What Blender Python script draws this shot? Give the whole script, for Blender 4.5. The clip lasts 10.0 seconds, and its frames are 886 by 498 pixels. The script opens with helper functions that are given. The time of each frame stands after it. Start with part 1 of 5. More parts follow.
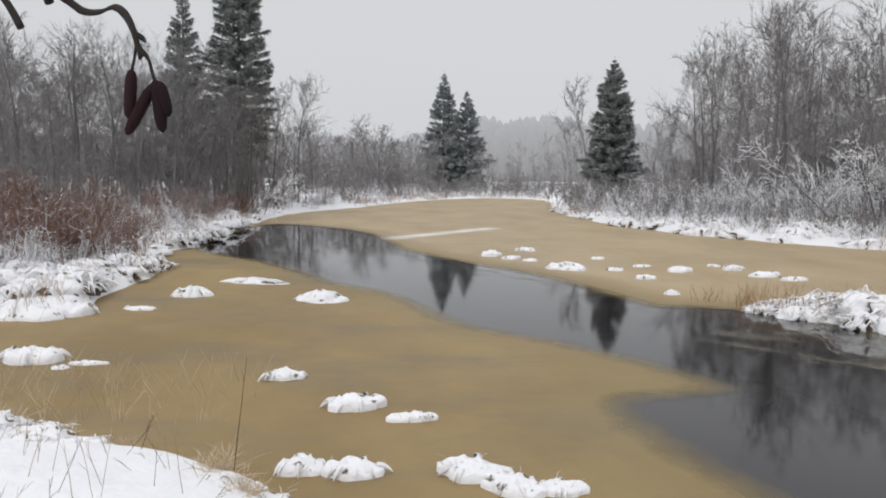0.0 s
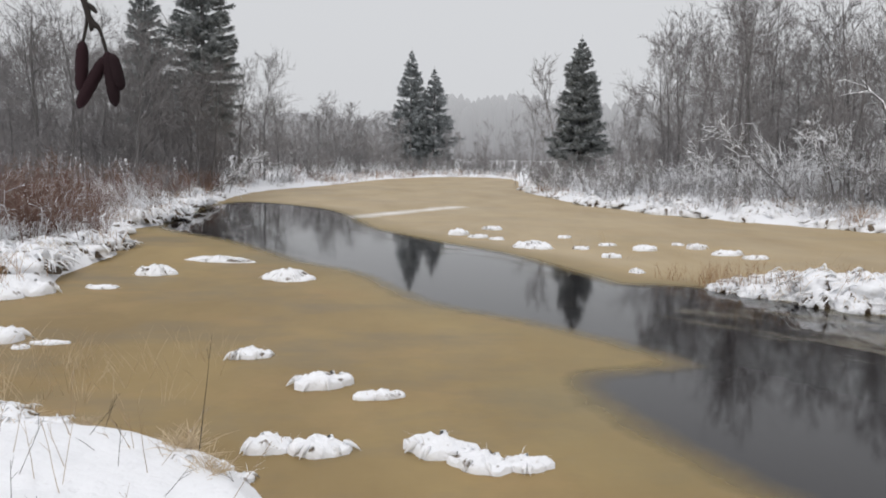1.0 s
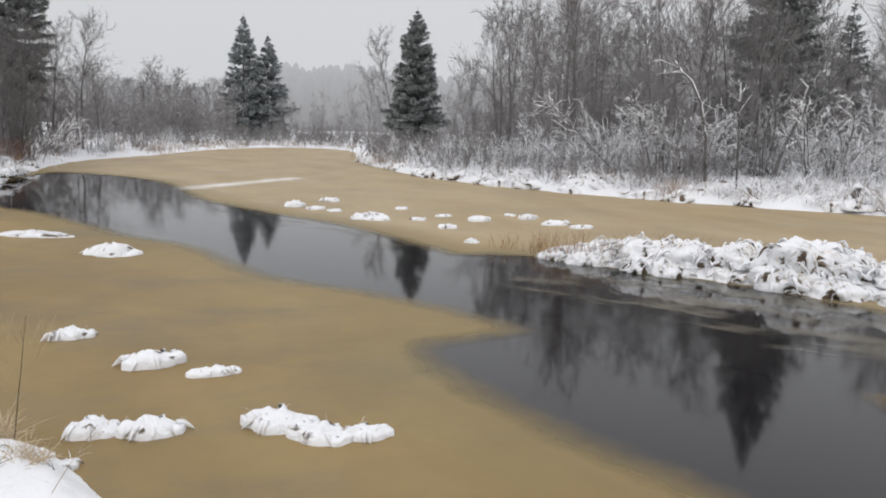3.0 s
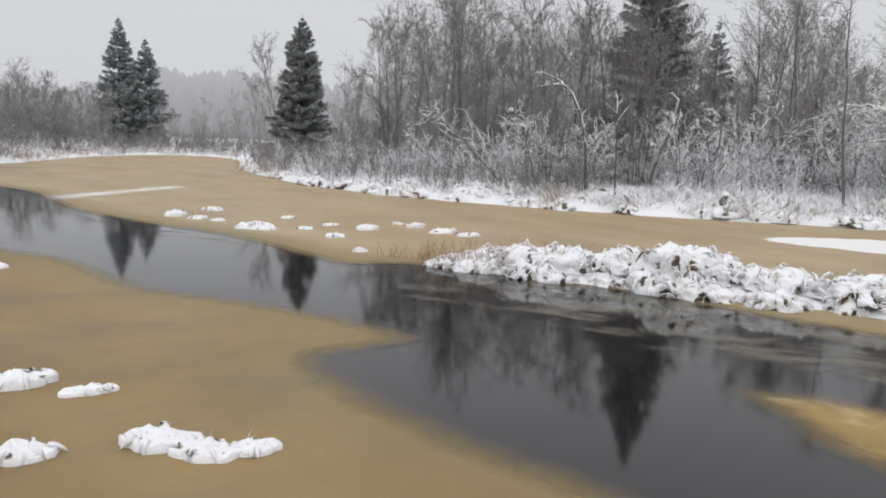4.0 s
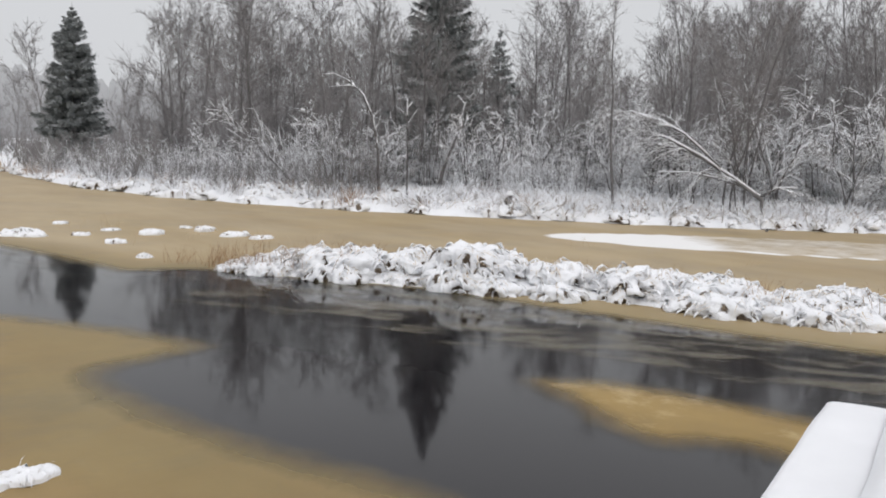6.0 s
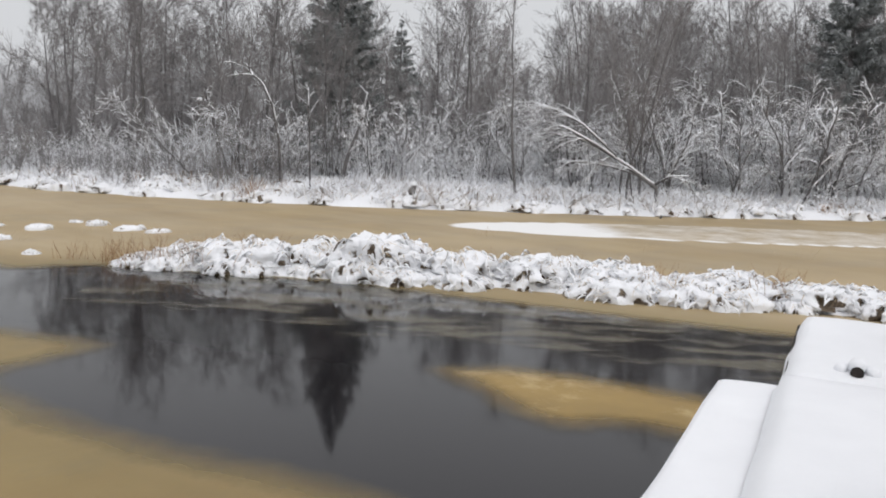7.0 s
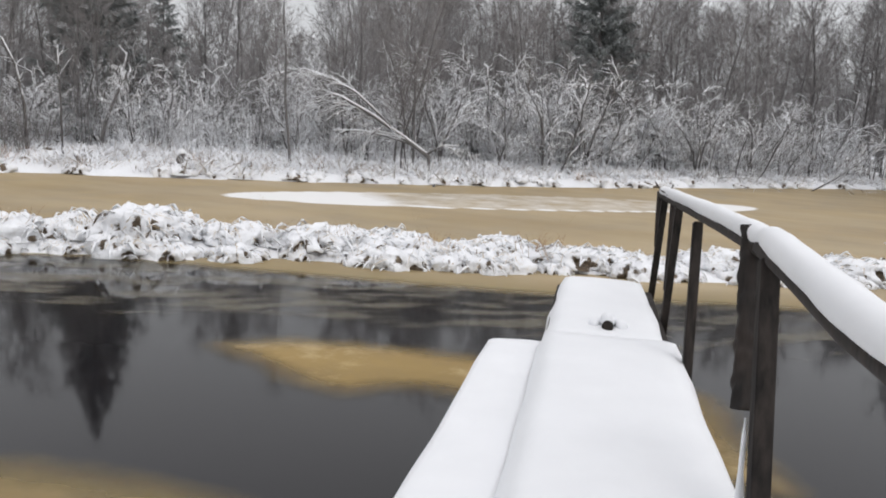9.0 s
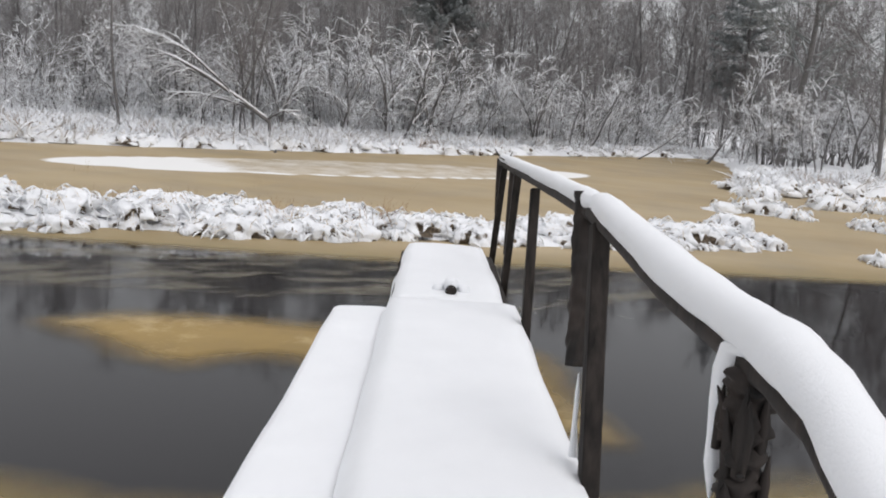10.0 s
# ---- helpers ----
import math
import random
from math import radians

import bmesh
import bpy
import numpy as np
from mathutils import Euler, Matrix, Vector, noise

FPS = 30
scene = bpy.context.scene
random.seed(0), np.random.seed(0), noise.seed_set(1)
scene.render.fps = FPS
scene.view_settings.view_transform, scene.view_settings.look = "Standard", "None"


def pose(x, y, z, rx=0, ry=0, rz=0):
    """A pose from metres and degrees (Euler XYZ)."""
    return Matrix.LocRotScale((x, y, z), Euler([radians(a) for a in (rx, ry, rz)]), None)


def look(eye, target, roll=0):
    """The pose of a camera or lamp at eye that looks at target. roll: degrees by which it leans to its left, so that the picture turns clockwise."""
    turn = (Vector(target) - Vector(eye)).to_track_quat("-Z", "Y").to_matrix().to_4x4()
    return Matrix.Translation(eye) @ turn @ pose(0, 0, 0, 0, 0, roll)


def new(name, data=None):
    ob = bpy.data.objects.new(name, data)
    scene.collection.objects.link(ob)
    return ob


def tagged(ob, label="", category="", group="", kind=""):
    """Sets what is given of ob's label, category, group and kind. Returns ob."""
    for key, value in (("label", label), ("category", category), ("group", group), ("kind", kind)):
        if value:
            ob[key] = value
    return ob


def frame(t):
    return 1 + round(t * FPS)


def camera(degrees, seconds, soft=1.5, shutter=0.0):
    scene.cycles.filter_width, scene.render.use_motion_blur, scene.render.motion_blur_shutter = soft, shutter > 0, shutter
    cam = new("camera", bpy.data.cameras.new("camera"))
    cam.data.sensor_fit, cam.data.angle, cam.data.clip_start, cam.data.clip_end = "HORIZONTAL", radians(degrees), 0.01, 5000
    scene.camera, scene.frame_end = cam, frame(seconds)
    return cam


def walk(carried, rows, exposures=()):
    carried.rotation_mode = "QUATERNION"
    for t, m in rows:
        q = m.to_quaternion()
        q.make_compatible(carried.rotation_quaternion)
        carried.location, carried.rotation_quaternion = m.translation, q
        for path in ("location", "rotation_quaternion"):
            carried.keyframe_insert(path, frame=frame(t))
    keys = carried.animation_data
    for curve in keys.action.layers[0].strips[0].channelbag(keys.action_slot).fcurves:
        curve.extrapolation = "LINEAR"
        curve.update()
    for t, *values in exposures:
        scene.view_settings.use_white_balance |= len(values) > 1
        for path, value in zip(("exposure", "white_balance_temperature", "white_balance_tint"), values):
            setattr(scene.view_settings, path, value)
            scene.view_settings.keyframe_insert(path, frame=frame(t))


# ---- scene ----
# seconds, heading (to the left of +y), pitch, roll of the camera, which turns on the footbridge
TURNS = [
    (0.0, -0.00, -5.05, 0.69),
    (0.5, -0.59, -5.31, 0.76),
    (1.0, -2.33, -6.53, 1.01),
    (1.5, -5.18, -8.17, 1.40),
    (2.0, -8.40, -8.62, 1.69),
    (3.5, -17.35, -7.80, 1.98),
    (4.0, -21.73, -7.35, 2.26),
    (4.5, -24.95, -6.94, 2.38),
    (5.0, -28.19, -6.66, 2.43),
    (5.5, -32.28, -6.49, 2.56),
    (7.0, -42.94, -7.06, 2.43),
    (7.5, -45.71, -6.82, 2.40),
    (8.0, -47.42, -7.08, 2.47),
    (8.5, -51.19, -7.57, 2.89),
    (9.0, -58.76, -8.45, 3.33),
    (9.5, -65.19, -9.64, 4.14),
    (10.0, -69.96, -10.04, 4.49)
]
EYE = Vector((0.0, 0.0, 2.6))


# the eye sways a centimetre at the start: seconds, metres along x and z
SWAY = ((0.0, -0.003, -0.003), (0.5, 0.0, 0.0), (1.0, 0.0024, -0.004), (1.5, 0.006, -0.012), (2.0, 0.008, -0.014), (10.0, 0.008, -0.014))


def aim(yaw, pitch, roll, t=0.5):
    a, b = radians(yaw), radians(pitch)
    way = Vector((-math.sin(a) * math.cos(b), math.cos(a) * math.cos(b), math.sin(b)))
    eye = EYE + Vector((float(np.interp(t, [w[0] for w in SWAY], [w[1] for w in SWAY])), 0, float(np.interp(t, [w[0] for w in SWAY], [w[2] for w in SWAY]))))
    return look(eye, eye + way, roll)


cam = camera(57.16, 10.0, soft=1.9)
walk(cam, [(t, aim(a, b, c, t)) for t, a, b, c in TURNS], exposures=[(0.0, 0.0, 6500, 12.5), (10.0, 0.0, 6500, 12.5)])

# ---- light: a closed grey winter sky, brighter overhead, and a wide weak sun behind it ----
world = bpy.data.worlds.new("winter_sky")
scene.world = world
world.use_nodes = True
wn, wl = world.node_tree.nodes, world.node_tree.links
wn.clear()
sky = wn.new("ShaderNodeTexSky")
sky.sky_type, sky.sun_disc = "NISHITA", False
sky.sun_elevation, sky.sun_rotation = radians(28), radians(200)
sky.air_density, sky.dust_density = 1.0, 3.0
grey = wn.new("ShaderNodeHueSaturation")
grey.inputs["Saturation"].default_value = 0.12
wl.new(sky.outputs[0], grey.inputs["Color"])
coord = wn.new("ShaderNodeTexCoord")
split = wn.new("ShaderNodeSeparateXYZ")
wl.new(coord.outputs["Generated"], split.inputs[0])
ramp = wn.new("ShaderNodeValToRGB")
ramp.color_ramp.elements[0].position, ramp.color_ramp.elements[0].color = 0.0, (0.645, 0.668, 0.682, 1)
ramp.color_ramp.elements[1].position, ramp.color_ramp.elements[1].color = 0.95, (1.16, 1.17, 1.19, 1)
el = ramp.color_ramp.elements.new(0.22)
el.color = (0.665, 0.690, 0.705, 1)
wl.new(split.outputs["Z"], ramp.inputs[0])
clear_bg, cloud_bg, both = wn.new("ShaderNodeBackground"), wn.new("ShaderNodeBackground"), wn.new("ShaderNodeMixShader")
clear_bg.inputs["Strength"].default_value, cloud_bg.inputs["Strength"].default_value = 0.10, 1.0
both.inputs[0].default_value = 0.93
wl.new(grey.outputs[0], clear_bg.inputs["Color"])
wl.new(ramp.outputs[0], cloud_bg.inputs["Color"])
wl.new(clear_bg.outputs[0], both.inputs[1])
wl.new(cloud_bg.outputs[0], both.inputs[2])
wl.new(both.outputs[0], wn.new("ShaderNodeOutputWorld").inputs["Surface"])
sun = new("sun", bpy.data.lights.new("sun", "SUN"))
sun.data.energy, sun.data.angle, sun.data.color = 0.85, radians(40), (1.0, 0.97, 0.93)
sun.matrix_world = look((-20, -30, 50), (0, 12, 0))


# ---- materials ----
class Nodes:
    """A material with a Principled surface and short ways to add nodes."""

    def __init__(self, name, rough=0.8, metal=0.0):
        self.mat = bpy.data.materials.new(name)
        self.mat.use_nodes = True
        self.tree = self.mat.node_tree
        self.surf = self.tree.nodes["Principled BSDF"]
        self.surf.inputs["Roughness"].default_value = rough
        self.surf.inputs["Metallic"].default_value = metal

    def add(self, kind, **inputs):
        n = self.tree.nodes.new(kind)
        for k, v in inputs.items():
            self.put(n.inputs[k.replace("_", " ")], v)
        return n

    def put(self, socket, v):
        if isinstance(v, bpy.types.NodeSocket):
            self.tree.links.new(v, socket)
        else:
            socket.default_value = v

    def where(self):
        return self.add("ShaderNodeNewGeometry").outputs["Position"]

    def noise(self, scale, detail=4.0, rough=0.55, stretch=None):
        at = self.where()
        if stretch:
            m = self.add("ShaderNodeMapping", Vector=at, Scale=stretch)
            at = m.outputs[0]
        return self.add("ShaderNodeTexNoise", Vector=at, Scale=scale, Detail=detail, Roughness=rough).outputs["Fac"]

    def span(self, v, a, b, c=0.0, d=1.0):
        return self.add("ShaderNodeMapRange", Value=v, From_Min=a, From_Max=b, To_Min=c, To_Max=d).outputs[0]

    def math(self, op, a, b=0.0):
        n = self.tree.nodes.new("ShaderNodeMath")
        n.operation = op
        self.put(n.inputs[0], a)
        self.put(n.inputs[1], b)
        return n.outputs[0]

    def mix(self, f, a, b):
        n = self.tree.nodes.new("ShaderNodeMix")
        n.data_type = "RGBA"
        self.put(n.inputs[0], f)
        self.put(n.inputs[6], a if isinstance(a, bpy.types.NodeSocket) else (*a, 1))
        self.put(n.inputs[7], b if isinstance(b, bpy.types.NodeSocket) else (*b, 1))
        return n.outputs[2]

    def bump(self, height, strength=0.4, dist=0.02):
        n = self.add("ShaderNodeBump", Height=height, Strength=strength, Distance=dist)
        self.put(self.surf.inputs["Normal"], n.outputs[0])

    def colour(self, c):
        self.put(self.surf.inputs["Base Color"], c if isinstance(c, bpy.types.NodeSocket) else (*c, 1))

    def up(self):
        n = self.add("ShaderNodeSeparateXYZ", Vector=self.add("ShaderNodeNewGeometry").outputs["Normal"])
        return n.outputs["Z"]

    def random(self):
        return self.add("ShaderNodeObjectInfo").outputs["Random"]


SNOW_WHITE = (0.83, 0.845, 0.87)


def snow_material(name, fine=60.0, low=(0.76, 0.775, 0.80)):
    m = Nodes(name, 0.75)
    m.colour(m.mix(m.span(m.noise(2.5), 0.35, 0.7), low, SNOW_WHITE))
    h = m.math("ADD", m.math("MULTIPLY", m.noise(7.0), 1.0), m.math("MULTIPLY", m.noise(fine, 6.0, 0.7), 0.4))
    m.bump(h, 0.35, 0.03)
    m.surf.inputs["Subsurface Weight"].default_value = 0.0
    return m.mat


def laden_material(name, dark, light, scale, snow_from, snow_to, rough=0.85, patch=1.3):
    """Bark, twigs, needles or straw that carry snow on what faces up."""
    m = Nodes(name, rough)
    base = m.mix(m.span(m.noise(scale), 0.3, 0.72), dark, light)
    base = m.mix(m.span(m.random(), 0, 1, 0.0, 0.35), base, tuple(0.5 * (a + b) * 1.1 for a, b in zip(dark, light)))
    lie = m.math("ADD", m.up(), m.math("MULTIPLY", m.math("SUBTRACT", m.noise(patch, 3.0), 0.5), 1.6))
    m.colour(m.mix(m.span(lie, snow_from, snow_to), base, SNOW_WHITE))
    m.bump(m.noise(scale * 3), 0.5, 0.01)
    return m.mat


SNOW = snow_material("packed_snow")
DECK_SNOW = snow_material("fresh_snow", 140.0, (0.80, 0.815, 0.84))
BARK = laden_material("wet_bark", (0.080, 0.076, 0.075), (0.185, 0.176, 0.174), 14.0, 0.30, 0.75)
# grey and dark twigs are paled to hold the wood's haze
TWIGS = laden_material("grey_twigs", (0.165, 0.156, 0.155), (0.275, 0.262, 0.261), 9.0, 0.75, 1.4)
DARK_TWIGS = laden_material("dark_twigs", (0.132, 0.125, 0.124), (0.230, 0.219, 0.218), 9.0, 0.85, 1.45)
FROSTED = laden_material("snowy_twigs", (0.100, 0.089, 0.084), (0.200, 0.182, 0.172), 9.0, -0.55, 0.0)
RED_TWIGS = laden_material("red_twigs", (0.095, 0.050, 0.036), (0.235, 0.138, 0.102), 6.0, 0.38, 0.95)
# haze is put into the far twigs and the needles as lighter colour
FAR_TWIGS = laden_material("hazed_twigs", (0.175, 0.167, 0.166), (0.275, 0.264, 0.262), 5.0, 0.6, 1.3)
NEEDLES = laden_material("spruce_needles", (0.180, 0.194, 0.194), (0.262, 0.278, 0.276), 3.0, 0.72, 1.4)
HAZED_NEEDLES = laden_material("hazed_needles", (0.190, 0.207, 0.212), (0.260, 0.280, 0.284), 3.0, 0.8, 1.45)
STRAW = laden_material("dry_straw", (0.16, 0.10, 0.055), (0.40, 0.29, 0.17), 5.0, 0.55, 1.05)
SNAG_BARK = laden_material("snow_plastered_bark", (0.07, 0.064, 0.062), (0.16, 0.150, 0.146), 12.0, 0.05, 0.4, patch=3.0)


def bowed_material():
    """Snow over bowed sedge; where the attribute "bare" is high the sedge shows."""
    m = Nodes("bowed_sedge_snow", 0.8)
    sedge = m.mix(m.span(m.noise(22.0), 0.3, 0.7), (0.035, 0.027, 0.02), (0.20, 0.15, 0.10))
    bare = m.add("ShaderNodeAttribute")
    bare.attribute_name = "bare"
    open_to = m.math("ADD", bare.outputs["Fac"], m.math("MULTIPLY", m.math("SUBTRACT", m.noise(7.0, 5.0, 0.65), 0.5), 1.5))
    m.colour(m.mix(m.span(open_to, 0.36, 0.56), SNOW_WHITE, sedge))
    m.bump(m.math("ADD", m.noise(9.0, 4.0), m.math("MULTIPLY", m.noise(40.0, 4.0), 0.3)), 0.8, 0.05)
    return m.mat


BOWED = bowed_material()
BARE_STRAW = laden_material("bare_straw", (0.40, 0.31, 0.195), (0.62, 0.51, 0.36), 5.0, 1.6, 2.2)


def ground_material():
    m = Nodes("snowy_ground", 0.85)
    litter = m.mix(m.span(m.noise(6.0), 0.3, 0.7), (0.06, 0.045, 0.032), (0.22, 0.16, 0.10))
    white = m.mix(m.noise(1.2), (0.72, 0.735, 0.76), SNOW_WHITE)
    bare = m.math("ADD", m.noise(0.55, 5.0, 0.7), m.math("MULTIPLY", m.noise(5.0, 5.0, 0.7), 0.55))
    m.colour(m.mix(m.span(bare, 0.96, 1.04), white, litter))
    m.bump(m.math("ADD", m.noise(2.0), m.math("MULTIPLY", m.noise(14.0), 0.14)), 0.7, 0.14)
    return m.mat


def water_material():
    m = Nodes("dark_water", 0.055)
    m.colour(m.mix(m.noise(0.4), (0.004, 0.0033, 0.0045), (0.009, 0.0075, 0.0095)))
    m.surf.inputs["IOR"].default_value = 1.333
    m.surf.inputs["Specular IOR Level"].default_value = 0.5
    m.bump(m.noise(1.3, 2.0, 0.5, (1.0, 0.6, 1.0)), 0.05, 0.02)
    return m.mat


def ice_material():
    """Wet brown slush ice, thin and see-through towards its edge (attribute "open": metres to the open water)."""
    m = Nodes("slush_ice", 0.55)
    broad = m.span(m.noise(0.22, 6.0, 0.62, (1.0, 0.55, 1.0)), 0.38, 0.62)
    tint = m.mix(broad, (0.213, 0.150, 0.066), (0.304, 0.223, 0.100))
    rust = m.span(m.noise(0.45, 6.0, 0.65), 0.50, 0.72)
    tint = m.mix(m.math("MULTIPLY", rust, 0.55), tint, (0.345, 0.228, 0.104))
    pale = m.span(m.noise(0.9, 7.0, 0.7, (1.0, 0.4, 1.0)), 0.60, 0.80)
    tint = m.mix(m.math("MULTIPLY", pale, 0.35), tint, (0.37, 0.31, 0.19))
    grime = m.span(m.noise(0.34, 6.0, 0.66, (0.6, 1.0, 1.0)), 0.47, 0.66)
    tint = m.mix(m.math("MULTIPLY", grime, 0.80), tint, (0.168, 0.140, 0.094))
    warm = m.add("ShaderNodeAttribute")
    warm.attribute_name = "warm"
    tint = m.mix(m.math("MULTIPLY", warm.outputs["Fac"], m.span(m.noise(1.1, 5.0, 0.6), 0.25, 0.75, 0.35, 0.9)), tint, (0.44, 0.300, 0.110))
    veins = m.span(m.noise(0.8, 7.0, 0.72), 0.50, 0.62, 0.0, 0.85)
    tint = m.mix(m.math("MULTIPLY", warm.outputs["Fac"], veins), tint, (0.55, 0.42, 0.22))
    # ice beyond the open channel is mixed towards a paler tan
    far_pale = m.add("ShaderNodeAttribute")
    far_pale.attribute_name = "far_pale"
    tint = m.mix(m.math("MULTIPLY", far_pale.outputs["Fac"], m.span(m.noise(0.35, 5.0, 0.6, (1.0, 0.4, 1.0)), 0.3, 0.7, 0.35, 0.75)), tint, (0.46, 0.375, 0.25))
    rim = m.add("ShaderNodeAttribute")
    rim.attribute_name = "open"
    edge = m.span(m.math("ADD", rim.outputs["Fac"], m.math("MULTIPLY", m.noise(0.9, 4.0), 1.2)), 0.7, 2.2, 0.5, 0.0)
    tint = m.mix(m.math("MULTIPLY", edge, m.span(warm.outputs["Fac"], 0.0, 0.1, 1.0, 0.0)), tint, (0.39, 0.315, 0.160))
    drift = m.add("ShaderNodeAttribute")
    drift.attribute_name = "drift"
    m.colour(m.mix(m.span(m.math("ADD", drift.outputs["Fac"], m.math("MULTIPLY", m.math("SUBTRACT", m.noise(0.8, 5.0, 0.7), 0.5), 0.7)), 0.35, 0.75), tint, (0.80, 0.80, 0.79)))
    m.surf.inputs["Specular IOR Level"].default_value = 0.17
    ragged = m.math("ADD", rim.outputs["Fac"], m.math("MULTIPLY", m.math("SUBTRACT", m.noise(1.6, 6.0, 0.65), 0.5), 0.40))
    m.put(m.surf.inputs["Alpha"], m.math("ADD", m.span(ragged, -0.08, 0.55, 0.0, 0.72), m.span(ragged, 0.2, 1.7, 0.0, 0.28)))
    m.bump(m.noise(6.0, 5.0, 0.6), 0.12, 0.02)
    return m.mat


def wood_material(name, dark, light):
    m = Nodes(name, 0.8)
    grain = m.noise(16.0, 5.0, 0.6, (1.0, 1.0, 0.12))
    m.colour(m.mix(m.span(grain, 0.35, 0.68), dark, light))
    m.bump(grain, 0.6, 0.006)
    return m.mat


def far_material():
    """Woods beyond the snowfall, whose haze is painted in as a grey glow, paler upwards."""
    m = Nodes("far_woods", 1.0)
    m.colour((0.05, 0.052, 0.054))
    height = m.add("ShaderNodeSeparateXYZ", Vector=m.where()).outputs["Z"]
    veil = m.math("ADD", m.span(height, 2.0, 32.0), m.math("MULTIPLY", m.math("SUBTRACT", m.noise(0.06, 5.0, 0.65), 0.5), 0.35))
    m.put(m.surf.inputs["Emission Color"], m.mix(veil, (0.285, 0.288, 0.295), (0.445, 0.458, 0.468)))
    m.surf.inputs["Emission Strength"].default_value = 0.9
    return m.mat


def skin_material():
    """Broken film of new ice in long streaks (attribute "open": how much of it there is)."""
    m = Nodes("skin_ice", 0.25)
    m.colour(m.mix(m.noise(2.0), (0.13, 0.112, 0.075), (0.24, 0.212, 0.15)))
    turned = m.add("ShaderNodeMapping", Vector=m.where(), Rotation=(0, 0, radians(-47)), Scale=(2.2, 0.8, 1.0))
    turned.vector_type = "TEXTURE"
    streaks = m.add("ShaderNodeTexNoise", Vector=turned.outputs[0], Scale=1.5, Detail=6.0, Roughness=0.62).outputs["Fac"]
    amount = m.add("ShaderNodeAttribute")
    amount.attribute_name = "open"
    m.put(m.surf.inputs["Alpha"], m.span(m.math("ADD", streaks, amount.outputs["Fac"]), 0.56, 0.68, 0.0, 0.50))
    return m.mat


GROUND, WATER, ICE, FAR, SKIN = ground_material(), water_material(), ice_material(), far_material(), skin_material()
TIMBER = wood_material("weathered_timber", (0.011, 0.0095, 0.009), (0.042, 0.035, 0.031))
ROUGH_BARK = wood_material("flaking_bark", (0.005, 0.004, 0.0035), (0.030, 0.021, 0.017))
CATKIN = wood_material("catkin_skin", (0.009, 0.004, 0.005), (0.026, 0.009, 0.012))
for dull in (TIMBER, CATKIN):
    dull.node_tree.nodes["Principled BSDF"].inputs["Specular IOR Level"].default_value = 0.2


# ---- mesh helpers ----
class Build:
    """Collects tubes, blades and patches into one mesh."""

    def __init__(self):
        self.v, self.f = [], []

    def tube(self, pts, radii, sides=4, cap=False):
        pts = [Vector(p) for p in pts]
        n0, rings = len(self.v), len(pts)
        axis = (pts[-1] - pts[0]).normalized()
        side = axis.orthogonal().normalized()
        other = axis.cross(side)
        for p, r in zip(pts, radii):
            for k in range(sides):
                a = math.tau * k / sides
                self.v.append(p + r * (math.cos(a) * side + math.sin(a) * other))
        for i in range(rings - 1):
            for k in range(sides):
                a, b = n0 + i * sides + k, n0 + i * sides + (k + 1) % sides
                self.f.append((a, b, b + sides, a + sides))
        if cap:
            self.f.append(tuple(n0 + k for k in reversed(range(sides))))
            self.f.append(tuple(n0 + (rings - 1) * sides + k for k in range(sides)))

    def blade(self, pts, width, side):
        """A flat leaf that narrows to its tip."""
        n0, last = len(self.v), len(pts) - 1
        for i, p in enumerate(pts[:-1]):
            w = side * (0.5 * width * (1.0 - 0.6 * i / last))
            self.v += [Vector(p) - w, Vector(p) + w]
        self.v.append(Vector(pts[-1]))
        for i in range(last - 1):
            a = n0 + 2 * i
            self.f.append((a, a + 1, a + 3, a + 2))
        self.f.append((n0 + 2 * last - 2, n0 + 2 * last - 1, n0 + 2 * last))

    def spike(self, p, q, width, rng):
        """A thin twig, one sliver from p to q."""
        way = q - p
        side = way.cross(Vector((rng.uniform(-1, 1), rng.uniform(-1, 1), rng.uniform(-1, 1)))).normalized() * (0.5 * width)
        n0 = len(self.v)
        self.v += [p - side, p + side, q]
        self.f.append((n0, n0 + 1, n0 + 2))

    def grid(self, rows, closed=False):
        n0, w = len(self.v), len(rows[0])
        for r in rows:
            self.v += [Vector(p) for p in r]
        for i in range(len(rows) - 1):
            for k in range(w if closed else w - 1):
                j = (k + 1) % w
                self.f.append((n0 + i * w + k, n0 + i * w + j, n0 + (i + 1) * w + j, n0 + (i + 1) * w + k))

    def mesh(self, name, mat, smooth=True, attrs=None):
        me = bpy.data.meshes.new(name)
        me.from_pydata([tuple(p) for p in self.v], [], self.f)
        me.materials.append(mat)
        if smooth:
            me.polygons.foreach_set("use_smooth", [True] * len(me.polygons))
        for key, val in (attrs or {}).items():
            me.attributes.new(key, "FLOAT", "POINT").data.foreach_set("value", np.array(val, np.float32))
        me.update()
        return me


def part(name, shape, mat, parent=None, label="", smooth=True):
    ob = new(name, shape.mesh(name, mat, smooth) if isinstance(shape, Build) else shape)
    ob.parent = parent
    return tagged(ob, label) if label else ob


def thing(name, m, label, category, group="", kind=""):
    ob = new(name)
    ob.matrix_basis = m
    return tagged(ob, label, category, group, kind)


